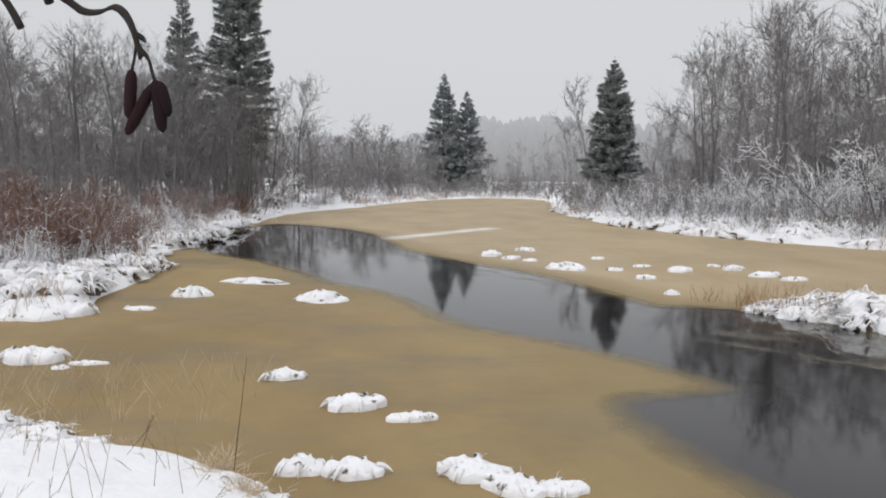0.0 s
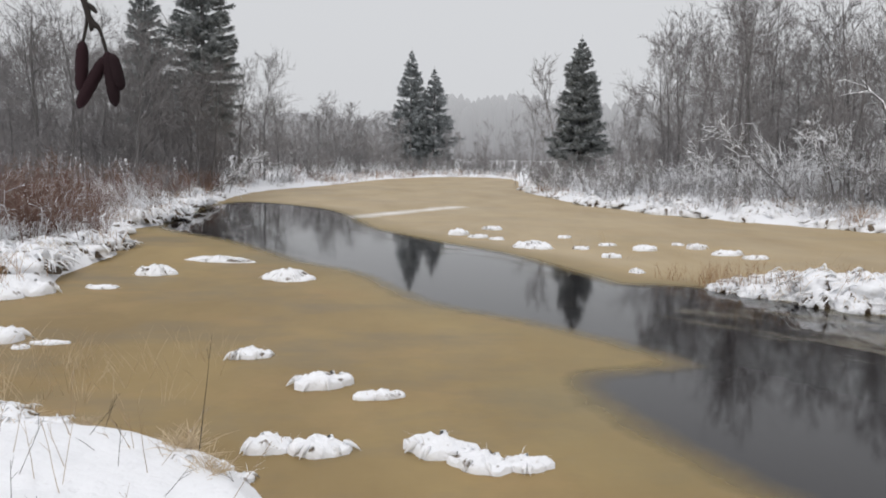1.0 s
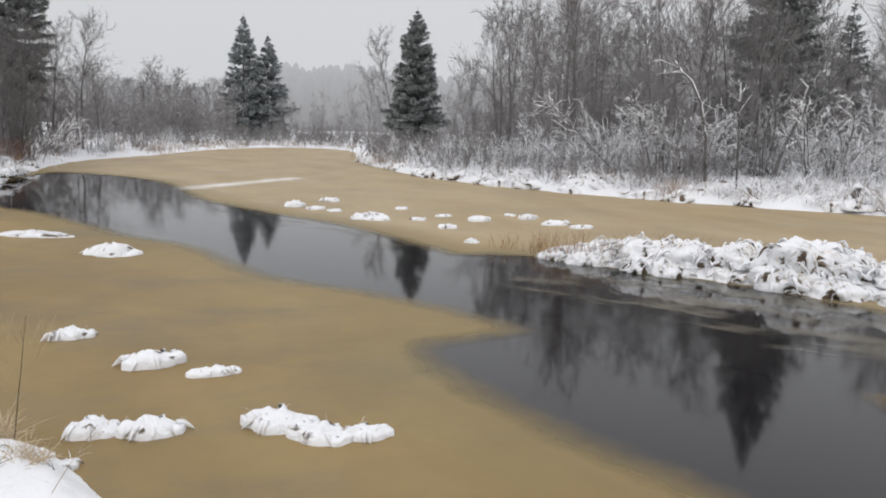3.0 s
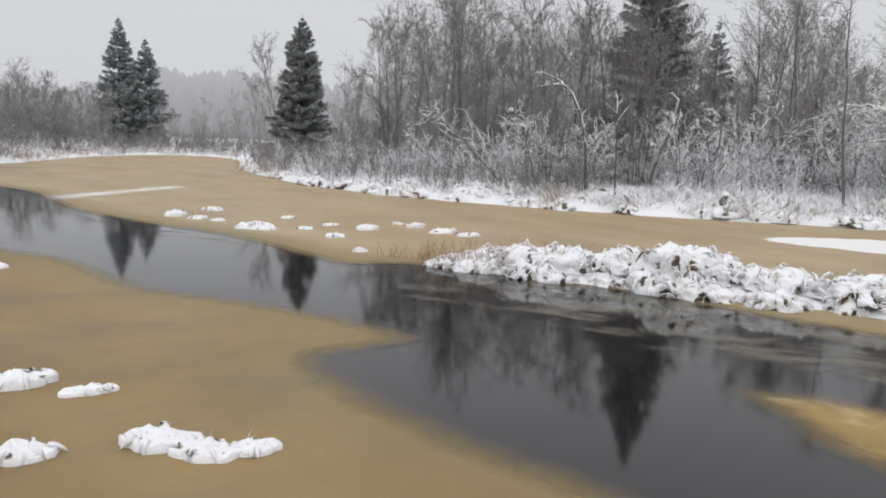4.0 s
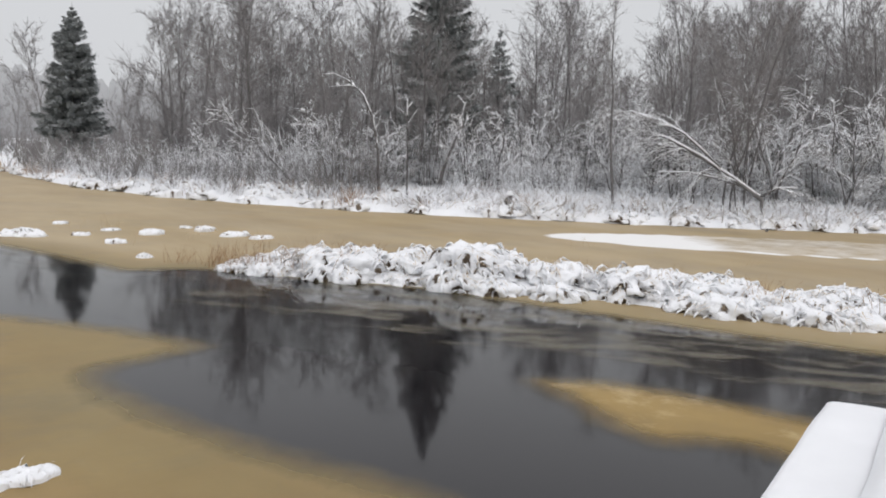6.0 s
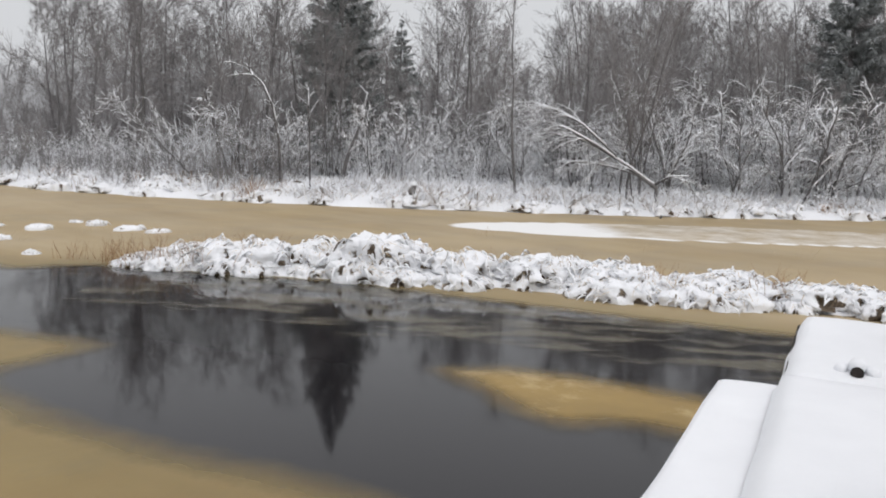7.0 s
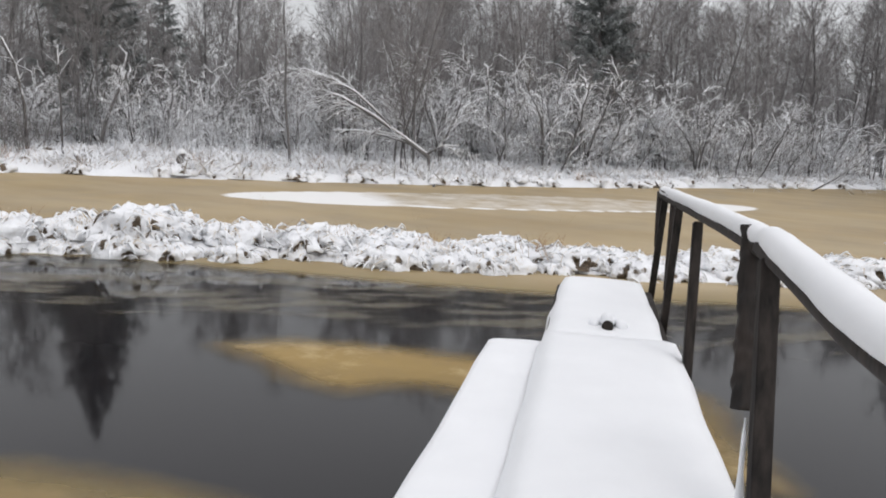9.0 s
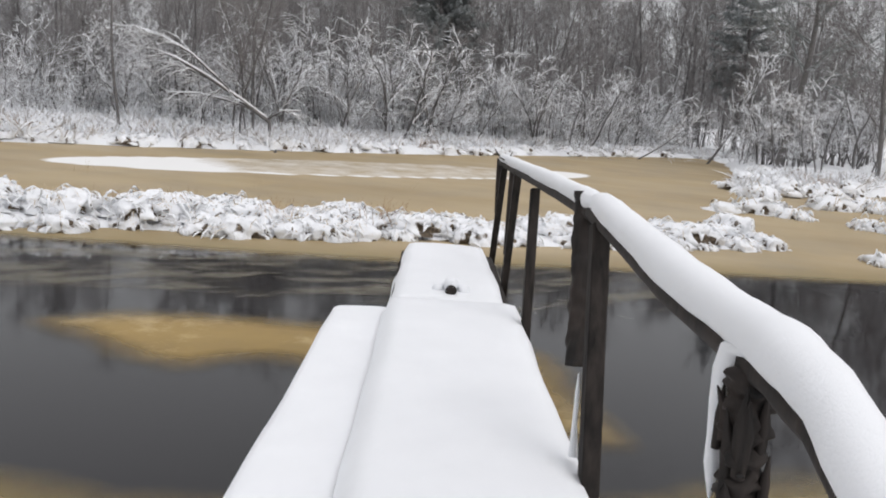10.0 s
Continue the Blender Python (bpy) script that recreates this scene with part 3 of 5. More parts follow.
LACED = [[("crown", bush(s, t, 8, 1.0, 8, 0.01, 0.06, 4, 0.024, 0.3, True).mesh("laced_bush", FROSTED))] for s, t in ((52, 4.4), (53, 5.0), (54, 3.8), (55, 4.6))]
GREY = [[("crown", bush(s, 3.2, 16, 0.9, 8, 0.02, 0, 5, 0.018, 0.3).mesh("grey_bush", DARK_TWIGS))] for s in (72, 73)]
UNDER = [[("crown", bush(s, t, 22, 1.1, 8, 0.0, 0.02, 5, 0.020).mesh("snowy_bush", FROSTED))] for s, t in ((41, 3.6), (42, 4.4), (43, 3.0), (44, 3.8))]
ARCHED = [[("crown", bush(s, t, 10, 1.2, 7, 0.0, 0.14, 4, 0.022, 0.3, True).mesh("arched_bush", FROSTED))] for s, t in ((45, 4.2), (46, 5.0))]
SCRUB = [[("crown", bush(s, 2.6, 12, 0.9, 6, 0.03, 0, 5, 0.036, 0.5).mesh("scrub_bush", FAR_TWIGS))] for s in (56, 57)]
BROWN = [[("crown", bush(s, 2.3, 32, 0.85, 7, 0.04, 0, 3, 0.013, 0.5).mesh("red_bush", RED_TWIGS))] for s in (47, 48, 49)]


def polar(bearing, dist):
    a = radians(bearing)
    return dist * math.sin(a), dist * math.cos(a)


def bank_at(bearing):
    """How far off the far bank lies in that bearing."""
    d = np.arange(18, 105, 0.5)
    x, y = d * math.sin(radians(bearing)), d * math.cos(radians(bearing))
    wet = signed(x, y, SHORE_LINE) > 0
    return float(d[wet].max()) if wet.any() else 30.0


rng = random.Random(77)
def wet(x, y, margin=0.8):
    return signed(np.array([x]), np.array([y]), SHORE_LINE)[0] > -margin


def copy_scaled(name, kinds, x, y, size, label, category, group):
    if wet(x, y):
        return None
    k = rng.randrange(len(kinds))
    ob = thing(name, stand(x, y, rng.uniform(0, math.tau), size), label, category, group)
    for n, me in kinds[k]:
        part(n, me, None, ob)
    return ob


def snow_tree(seed, tall, stems=3):
    """A young alder with crooked arching limbs, snow lying along every branch."""
    rng = random.Random(seed)
    trunks, C = [], Build()
    for s in range(stems):
        T = Build()
        trunks.append(T)
        h = tall * rng.uniform(0.7, 1.0)
        d0 = spread(Vector((0, 0, 1)), rng.uniform(0.08, 0.5), rng.uniform(0, math.tau))
        pts, ways, rad = limb(T, Vector((rng.uniform(-.3, .3), rng.uniform(-.3, .3), -0.3)), d0, h, 0.06, 0.02, 8, 5, 0.0, 0.24, rng)
        for k in range(8):
            u = rng.uniform(0.16, 0.98) * 7.999
            i = int(u)
            l1 = h * rng.uniform(0.22, 0.46) * (1.25 - 0.09 * u)
            out = spread(Vector((0, 0, 1)), rng.uniform(0.6, 1.3), rng.uniform(0, math.tau))
            q1, w1, _ = limb(C, pts[i].lerp(pts[i + 1], u - i), (out + ways[i] * 0.5).normalized(), l1, 0.036, 0.016, 5, 3, -0.09, 0.24, rng)
            for j in range(6):
                v = rng.uniform(0.2, 1.0) * 4.999
                a = int(v)
                q2, w2, _ = limb(C, q1[a].lerp(q1[a + 1], v - a), spread(w1[a], rng.uniform(0.3, 0.9), rng.uniform(0, math.tau)), l1 * rng.uniform(0.2, 0.5), 0.024, 0.012, 2, 3, -0.10, 0.25, rng)
                twiggy(C, q2, w2, l1 * 0.26, 4, 0.022, rng, 0.9)
    return trunks, C


SNOWED = [tree_meshes("snow_tree", snow_tree(s, t, k), BARK, FROSTED) for s, t, k in ((141, 5.5, 3), (142, 6.5, 2), (143, 5.0, 4), (144, 6.0, 3))]

# far wood on the outer bank
for k in range(140):
    b = 17.0 + 85 * (k + rng.random()) / 140
    d = bank_at(b) + rng.choice((9, 12, 16, 21, 27, 33, 39)) + rng.uniform(-1.5, 3)
    if b > 86:
        d = max(d, rng.uniform(58, 75))
    want = 0.160 + 0.03 * math.sin(b * 0.9) + rng.uniform(-0.05, 0.03)
    if 39 < b < 41.5 or 47.5 < b < 50.5:
        want, d = 0.085, d + 15
    size = min(1.6, max(0.6, (want * d + 1.6) / 10.4))
    x, y = polar(b, d)
    copy_scaled("bare_tree", DARK if b < 34 and rng.random() < 0.75 else KINDS, x, y, size, "tall leafless grey tree in the far wood", "tree", "trees of the far wood")
for k in range(58):
    b = 17.5 + 82 * (k + rng.random()) / 58
    d = bank_at(b) + rng.uniform(16, 42)
    if b > 86:
        d = max(d, rng.uniform(62, 80))
    want = 0.125 + 0.02 * math.sin(b * 0.7) + rng.uniform(-0.03, 0.02)
    if 39 < b < 41.5 or 47.5 < b < 50.5:
        want = 0.085
    x, y = polar(b, d)
    copy_scaled("bare_tree", BACK, x, y, min(1.5, (want * d + 1.8) / 10), "leafless tree deep in the far wood", "tree", "trees of the far wood")
for k in range(30):
    b = 51 + 36 * (k + rng.random()) / 30
    d = bank_at(b) + rng.uniform(15, 34)
    x, y = polar(b, d)
    copy_scaled("bare_tree", KINDS, x, y, min(1.6, ((0.165 + rng.uniform(-0.02, 0.03)) * d + 1.8) / 10), "tall leafless grey tree in the far wood", "tree", "trees of the far wood")
for k in range(22):
    b = 26 + 70 * (k + rng.random()) / 22
    x, y = polar(b, max(bank_at(b), 48 if b > 85 else 0) + rng.uniform(5, 10))
    copy_scaled("alder_clump", CLUMPS, x, y, rng.uniform(0.6, 1.0), "leafless many-stemmed alder at the edge of the wood", "tree", "alders along the far bank")
for k in range(150):
    b = 10 + 88 * (k + rng.random()) / 165
    d = bank_at(b) + (6.3 if b < 36 else 5.0) + 7.5 * rng.random() ** 1.2
    if b > 85.5:
        d = rng.uniform(52, 62)
    x, y = polar(b, d)
    low = 0.45 if b < 24 else 0.65 if b < 32 else 0.95
    copy_scaled("snowy_bush", rng.choice((UNDER, LACED, LACED, LACED, ARCHED) if b > 32 else (LACED, LACED, ARCHED)), x, y, low * rng.uniform(0.55, 1.15) * (0.6 if d - bank_at(b) < 6.5 else 1), "bare bush with its twigs loaded with snow", "bush", "snowy bushes on the far bank")

for k in range(84):
    b = 26 + 72 * (k + rng.random()) / 84
    d = bank_at(b) + 4.5 + 8 * rng.random()
    if b > 84:
        d = rng.uniform(46, 60)
    x, y = polar(b, d)
    copy_scaled("young_alder", SNOWED, x, y, rng.uniform(0.55, 1.05) * (0.75 if b < 34 else 1), "crooked young alder with snow along every twig", "tree", "snowy alders on the far bank")
for k in range(46):
    b = 56 + 31 * (k + rng.random()) / 46
    x, y = polar(b, bank_at(b) + rng.uniform(4, 10) if b < 84 else rng.uniform(46, 54))
    copy_scaled("snowy_bush", LACED if k % 3 else ARCHED, x, y, rng.uniform(0.6, 1.0), "bare bush with its twigs loaded with snow", "bush", "snowy bushes on the far bank")
for k in range(20):
    b = 84 + 13 * (k + rng.random()) / 20
    x, y = polar(b, rng.uniform(45, 57))
    copy_scaled("young_alder", SNOWED, x, y, rng.uniform(0.7, 1.1), "crooked young alder with snow along every twig", "tree", "snowy alders by the bay")
for k in range(52):
    b = 13 + 85 * (k + rng.random()) / 52
    x, y = polar(b, max(bank_at(b), 45 if b > 85 else 0) + rng.uniform(12, 24))
    if b < 38 and k % 3:
        copy_scaled("snowy_bush", LACED, x, y, rng.uniform(0.4, 0.7), "bare bush with its twigs loaded with snow", "bush", "snowy bushes on the far bank")
        continue
    copy_scaled("grey_bush", GREY, x, y, rng.uniform(0.55, 1.0), "bare dark bush under the trees", "bush", "bushes under the far wood")

# dark thicket that closes the wood behind the snowy brush
for k in range(64):
    b = 15.5 + (24 if k % 2 else 82) * (k + rng.random()) / 64
    x, y = polar(b, max(bank_at(b), 46 if b > 85 else 0) + rng.uniform(14, 34))
    copy_scaled("grey_bush", GREY, x, y, rng.uniform(0.9, 1.6), "bare dark bush under the trees", "bush", "bushes under the far wood")

# taller snowy alders towards the bay, and white brush low on the bank by the spruce
for k in range(36):
    b = 57 + 31 * (k + rng.random()) / 36
    x, y = polar(b, bank_at(b) + rng.uniform(3.5, 10) if b < 84 else rng.uniform(46, 54))
    copy_scaled("young_alder", SNOWED, x, y, rng.uniform(0.85, 1.25), "crooked young alder with snow along every twig", "tree", "snowy alders on the far bank")
for k in range(26):
    b = 12.5 + 19 * (k + rng.random()) / 26
    x, y = polar(b, bank_at(b) + rng.uniform(4.5, 10))
    copy_scaled("snowy_bush", LACED if k % 2 else ARCHED, x, y, rng.uniform(0.35, 0.6), "bare bush with its twigs loaded with snow", "bush", "snowy bushes on the far bank")

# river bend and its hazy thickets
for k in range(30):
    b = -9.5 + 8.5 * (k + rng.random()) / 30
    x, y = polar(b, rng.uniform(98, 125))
    copy_scaled("hazed_tree", HAZED, x, y, rng.uniform(0.7, 1.0), "low hazy leafless tree at the river bend", "tree", "thicket at the river bend")
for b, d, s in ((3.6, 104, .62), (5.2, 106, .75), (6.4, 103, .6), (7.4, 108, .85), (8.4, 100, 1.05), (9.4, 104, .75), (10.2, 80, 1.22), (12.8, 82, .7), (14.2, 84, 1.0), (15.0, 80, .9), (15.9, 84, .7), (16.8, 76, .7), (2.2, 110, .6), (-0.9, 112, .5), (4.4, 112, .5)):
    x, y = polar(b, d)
    copy_scaled("hazed_tree", HAZED, x, y, s, "small bare tree paled with haze near the river bend", "tree", "trees at the river bend")

for k in range(26):
    b = -10.5 + 8.5 * (k + rng.random()) / 26
    x, y = polar(b, rng.uniform(92, 112))
    copy_scaled("scrub_bush", SCRUB, x, y, rng.uniform(1.5, 2.3), "dense hazy thicket bush at the river bend", "bush", "thicket at the river bend")

# inner bank: trees, red brush
for k in range(54):
    b = -38 + 29 * (k + rng.random()) / 54
    d = rng.uniform(42, 70)
    x, y = polar(b, d)
    want = 0.125 + 0.03 * math.sin(b * 1.3) if b < -18 else 0.085 if b < -12 else 0.06
    copy_scaled("bare_tree", DARK, x, y, max(0.45, (want * d + 2) / 10.5), "leafless grey tree behind the brushy bank", "tree", "trees of the brushy bank")
for k in range(30):
    b = -38 + 28 * (k + rng.random()) / 30
    d = rng.uniform(50, 75)
    x, y = polar(b, d)
    want = 0.10 if b < -18 else 0.07 if b < -13 else 0.045
    copy_scaled("bare_tree", BACK, x, y, (want * d + 2) / 10, "leafless tree behind the brushy bank", "tree", "trees of the brushy bank")
for k in range(40):
    b = -38 + 27 * (k + rng.random()) / 40
    d = rng.uniform(28, 50)
    x, y = polar(b, d)
    if signed(np.array([x]), np.array([y]), SHORE_LINE)[0] > -1:
        continue
    copy_scaled("grey_bush", GREY, x, y, rng.uniform(0.5, 0.9), "bare grey bush on the bank", "bush", "bushes of the brushy bank")
for k in range(80):
    b = -36 + 26 * rng.random()
    d = 20.5 + 27 * rng.random() ** 1.4
    x, y = polar(b, d)
    if signed(np.array([x]), np.array([y]), SHORE_LINE)[0] > (-1.6 if d < 27 else -1.0):
        continue
    copy_scaled("red_bush", BROWN, x, y, rng.uniform(0.5, 0.85), "dense reddish-brown bare brush dusted with snow", "bush", "red brush on the bank")

for k in range(80):
    b = -15 + 26 * (k + rng.random()) / 44
    d = bank_at(b) + rng.uniform(0.9, 6) if b > -9 else rng.uniform(56, 80)
    x, y = polar(b, d)
    copy_scaled("scrub_bush", SCRUB, x, y, rng.uniform(0.4, 1.1), "low hazy scrub at the river bend", "bush", "scrub at the river bend")
# brush on the point between the bend and the lone spruce
for k in range(40):
    copy_scaled("grey_bush", GREY, rng.uniform(13, 21), rng.uniform(58, 100), rng.uniform(0.35, 0.75), "bare grey bush on the far point", "bush", "bushes on the far point")
for k in range(44):
    i = rng.uniform(18.2, 22.5)
    a = int(i)
    p = SHORE[a] + (SHORE[a + 1] - SHORE[a]) * (i - a)
    copy_scaled("red_bush" if k % 3 else "snowy_bush", BROWN if k % 3 else UNDER, p[0] - rng.uniform(1.2, 6.0), p[1] + rng.uniform(-1.5, 1.5), rng.uniform(0.35, 0.62) * (1 if k % 3 else 0.6), "bare brown brush dusted with snow" if k % 3 else "low brush bowed down under snow", "bush", "brush by the bend")
for k in range(70):
    b = -11 + 28 * (k + rng.random()) / 70
    x, y = polar(b, rng.uniform(108, 138))
    copy_scaled("scrub_bush", SCRUB, x, y, rng.uniform(0.85, 1.35), "low hazy scrub beyond the river bend", "bush", "scrub at the river bend")
# white brush on the slope by the inner channel
for k in range(34):
    x, y = rng.uniform(-12.5, -8.6), rng.uniform(26, 42)
    copy_scaled("snowy_bush", ARCHED if k % 2 else UNDER, x, y, rng.uniform(0.18, 0.30), "low brush bowed down under snow", "bush", "bowed brush on the bank")
# dark thicket behind the brushy bank
for k in range(34):
    b = -38 + 27 * (k + rng.random()) / 34
    x, y = polar(b, rng.uniform(46, 62))
    copy_scaled("grey_bush", GREY, x, y, rng.uniform(1.0, 1.6), "bare dark bush under the trees", "bush", "bushes of the brushy bank")
# low scrub that closes the banks of the bend
for k in range(20):
    b = -16 + 30 * (k + rng.random()) / 20
    d = bank_at(b) + rng.uniform(2, 9) if b > -12 else rng.uniform(56, 75)
    x, y = polar(b, d)
    copy_scaled("snowy_bush", UNDER, x, y, rng.uniform(0.35, 0.6), "low grey scrub dusted with snow", "bush", "scrub at the river bend")
# tall red brush that leans out over the ice, and snowy brush in front of it
for k in range(46):
    x, y = rng.uniform(-15.5, -8.0), rng.uniform(19.5, 27.5)
    inland = -signed(np.array([x]), np.array([y]), SHORE_LINE)[0]
    if inland < 0.5:
        continue
    copy_scaled("red_bush", BROWN, x, y, min(0.85, 0.30 + 0.11 * inland) * rng.uniform(0.85, 1.15), "dense reddish-brown bare brush dusted with snow", "bush", "red brush on the bank")
for k in range(26):
    x, y = rng.uniform(-13.5, -8.2), rng.uniform(16.5, 21.5)
    copy_scaled("snowy_bush", UNDER if k % 2 else ARCHED, x, y, rng.uniform(0.2, 0.34), "low brush bowed down under snow", "bush", "bowed brush on the bank")
# snow-bowed brush right at the inner bank
for k in range(44):
    i = rng.uniform(15, 21)
    a = int(i)
    p = SHORE[a] + (SHORE[a + 1] - SHORE[a]) * (i - a)
    copy_scaled("snowy_bush", ARCHED, p[0] - rng.uniform(0.8, 3.0), p[1] + rng.uniform(-0.8, 0.8), rng.uniform(0.15, 0.24), "low brush bowed down under snow", "bush", "bowed brush on the bank")

for k in range(30):
    b = -34 + 15 * (k + rng.random()) / 30
    x, y = polar(b, rng.uniform(21.5, 29))
    copy_scaled("red_bush", BROWN, x, y, rng.uniform(0.4, 0.62), "dense reddish-brown bare brush dusted with snow", "bush", "red brush on the bank")
# low scrub that hides the snow beyond the bend
for k in range(34):
    b = -1.5 + 14 * (k + rng.random()) / 34
    x, y = polar(b, bank_at(b) + rng.uniform(4, 24))
    copy_scaled("scrub_bush", SCRUB, x, y, rng.uniform(0.7, 1.25), "low hazy scrub at the river bend", "bush", "scrub at the river bend")
# pinkish-brown brush behind the bank's snow
for k in range(26):
    b = -17.5 + 7.5 * (k + rng.random()) / 26
    x, y = polar(b, rng.uniform(34, 58))
    copy_scaled("red_bush", BROWN, x, y, rng.uniform(0.4, 0.65), "dense reddish-brown bare brush dusted with snow", "bush", "red brush on the bank")

# leafless trees that stand before and beside the spruces
for b, d, want in ((-10.1, 64, .112), (-11.4, 52, .09), (-12.6, 50, .10), (-13.6, 48, .10), (-11.9, 60, .10), (-9.2, 66, .06), (-15.0, 49, .11), (-16.6, 48, .12)):
    x, y = polar(b, d)
    copy_scaled("bare_tree", DARK, x, y, (want * d + 2.2) / 10.3, "leafless dark tree beside the tall spruces", "tree", "trees of the brushy bank")

# tall trees on the near side of the bay, seen mirrored in the water
for b, d, s in ((97.5, 46, 1.35), (99.5, 44, 1.5), (102, 47, 1.45), (104.5, 45, 1.4), (107, 49, 1.5), (98.5, 52, 1.4)):
    x, y = polar(b, d)
    copy_scaled("bare_tree", DARK, x, y, s, "tall leafless tree by the river bay", "tree", "trees by the bay")


# ---- snow-bent tussocks ----
def tussock(seed, wide, tall, strands=46, straws=34, n=34, rings=9, fat=0.022, shade=0.32, cut=1.6):
    """Sedge bowed under snow: a lumpy white cap with dark clefts, combed blades laden with snow, and loose straw."""
    rng = random.Random(seed)
    cap, snow, grass = Build(), Build(), Build()
    comb = rng.uniform(0, math.tau)
    sweep = Vector((math.cos(comb), math.sin(comb), 0))

    def swell(way, u):
        at = way * 1.7 + Vector((seed, seed * 0.7, 0))
        return 0.34 * noise.noise(at) + 0.20 * noise.noise(at * 2.4) + 0.11 * noise.noise(at * 5.5) * min(1, u * 3)

    rows, bare = [], []
    for i in range(rings + 1):
        u = i / rings
        row = []
        for k in range(n):
            a = math.tau * k / n
            way = Vector((math.cos(a) * math.sin(u * 1.64), math.sin(a) * math.sin(u * 1.64), math.cos(u * 1.6)))
            j = swell(way, u)
            cleft = noise.noise(Vector((math.cos(a) * 5.2 + seed, math.sin(a) * 5.2, u * 1.6 + 0.3 * seed)))
            cleft = max(0.0, cleft - 0.05) * 2.2 * min(1, max(0, (u - 0.22) / 0.4))
            r = 1 + j - 0.30 * cut * cleft
            row.append((wide * 0.95 * way.x * r, wide * 0.95 * way.y * r, tall * way.z * (1 + 0.9 * j) * (1 - 0.10 * cleft) - 0.04))
            bare.append(0.95 * cut * cleft - 0.12 + shade * min(1, max(0, (u - 0.72) / 0.15)))
        rows.append(row)
    cap.grid(rows, closed=True)
    drawn = []
    for k in range(strands):
        a, u = rng.uniform(0, math.tau), rng.uniform(0.15, 0.95)
        way = Vector((math.cos(a) * math.sin(u * 1.64), math.sin(a) * math.sin(u * 1.64), math.cos(u * 1.6)))
        g = 1 + swell(way, u)
        p = Vector((wide * 0.95 * way.x * g, wide * 0.95 * way.y * g, tall * way.z * (1 + 0.9 * (g - 1))))
        run = (Vector((way.x, way.y, 0)) * 0.6 + sweep * rng.uniform(0.2, 0.9) + Vector((rng.uniform(-.5, .5), rng.uniform(-.5, .5), 0))).normalized()
        l, fall = wide * rng.uniform(0.16, 0.42), min(p.z, tall * rng.uniform(0.25, 0.7))
        f = fat * rng.uniform(0.6, 1.5) * (0.6 + 0.5 * wide)
        lift = rng.uniform(0.2, 0.9) * f if rng.random() < 0.8 else l * rng.uniform(0.2, 0.5)
        pts = [p - run * l * 0.3 - Vector((0, 0, f)), p + run * l * 0.25 + Vector((0, 0, lift)), p + run * l * 0.7 + Vector((0, 0, lift - fall * 0.4)), p + run * l + Vector((0, 0, lift * 0.5 - fall * 0.95))]
        snow.tube([Vector((v.x, v.y, max(v.z, -0.03))) for v in pts], [f * 0.7, f * 1.15, f, f * 0.3], 4)
        drawn += [-0.2 if rng.random() < 0.78 else 0.42] * 16
    for k in range(straws):
        a = rng.uniform(0, math.tau)
        out = Vector((math.cos(a), math.sin(a), 0))
        side = Vector((-out.y, out.x, 0))
        p = out * wide * rng.uniform(0.1, 0.9)
        p.z = tall * math.sqrt(max(0.05, 1 - (p.length / wide) ** 2)) * rng.uniform(0.75, 1.0)
        l = wide * rng.uniform(0.25, 0.65)
        up = rng.uniform(0.2, 1.0) if rng.random() < 0.35 else rng.uniform(-0.6, 0.1)
        q = out * 0.6 + sweep * 0.5 + side * rng.uniform(-0.7, 0.7)
        grass.blade([p, p + q * l * 0.5 + Vector((0, 0, l * 0.5 * up)), p + q * l + Vector((0, 0, l * (0.6 * up - 0.35)))], 0.014, side)
    return [("snow_cap", cap.mesh("tussock_snow", BOWED, True, {"bare": bare})), ("fringe", snow.mesh("tussock_blades", BOWED, True, {"bare": drawn})), ("grass", grass.mesh("tussock_grass", BARE_STRAW))]


TUSSOCKS = [tussock(s, w, t, n, 44) for s, w, t, n in ((61, .62, .55, 34), (62, .75, .62, 40), (63, .5, .45, 28), (64, .85, .5, 44), (65, .6, .68, 34), (70, .7, .5, 38))]
BANKS = [tussock(s, w, t, n, 18, 20, 6, 0.034, 0.22, 1.7) for s, w, t, n in ((66, .62, .5, 12), (67, .75, .55, 14), (68, .5, .42, 10), (69, .9, .5, 16))]
LOW = [tussock(s, w, t, n, 24, 26, 7, 0.030, 0.1) for s, w, t, n in ((71, .55, .26, 18), (72, .7, .30, 22))]


BRUSHY = [tussock(s, w, t, n, 60, 30, 8, 0.024, 0.55, 2.4) for s, w, t, n in ((74, .62, .55, 50), (75, .75, .5, 56), (76, .85, .45, 60))]


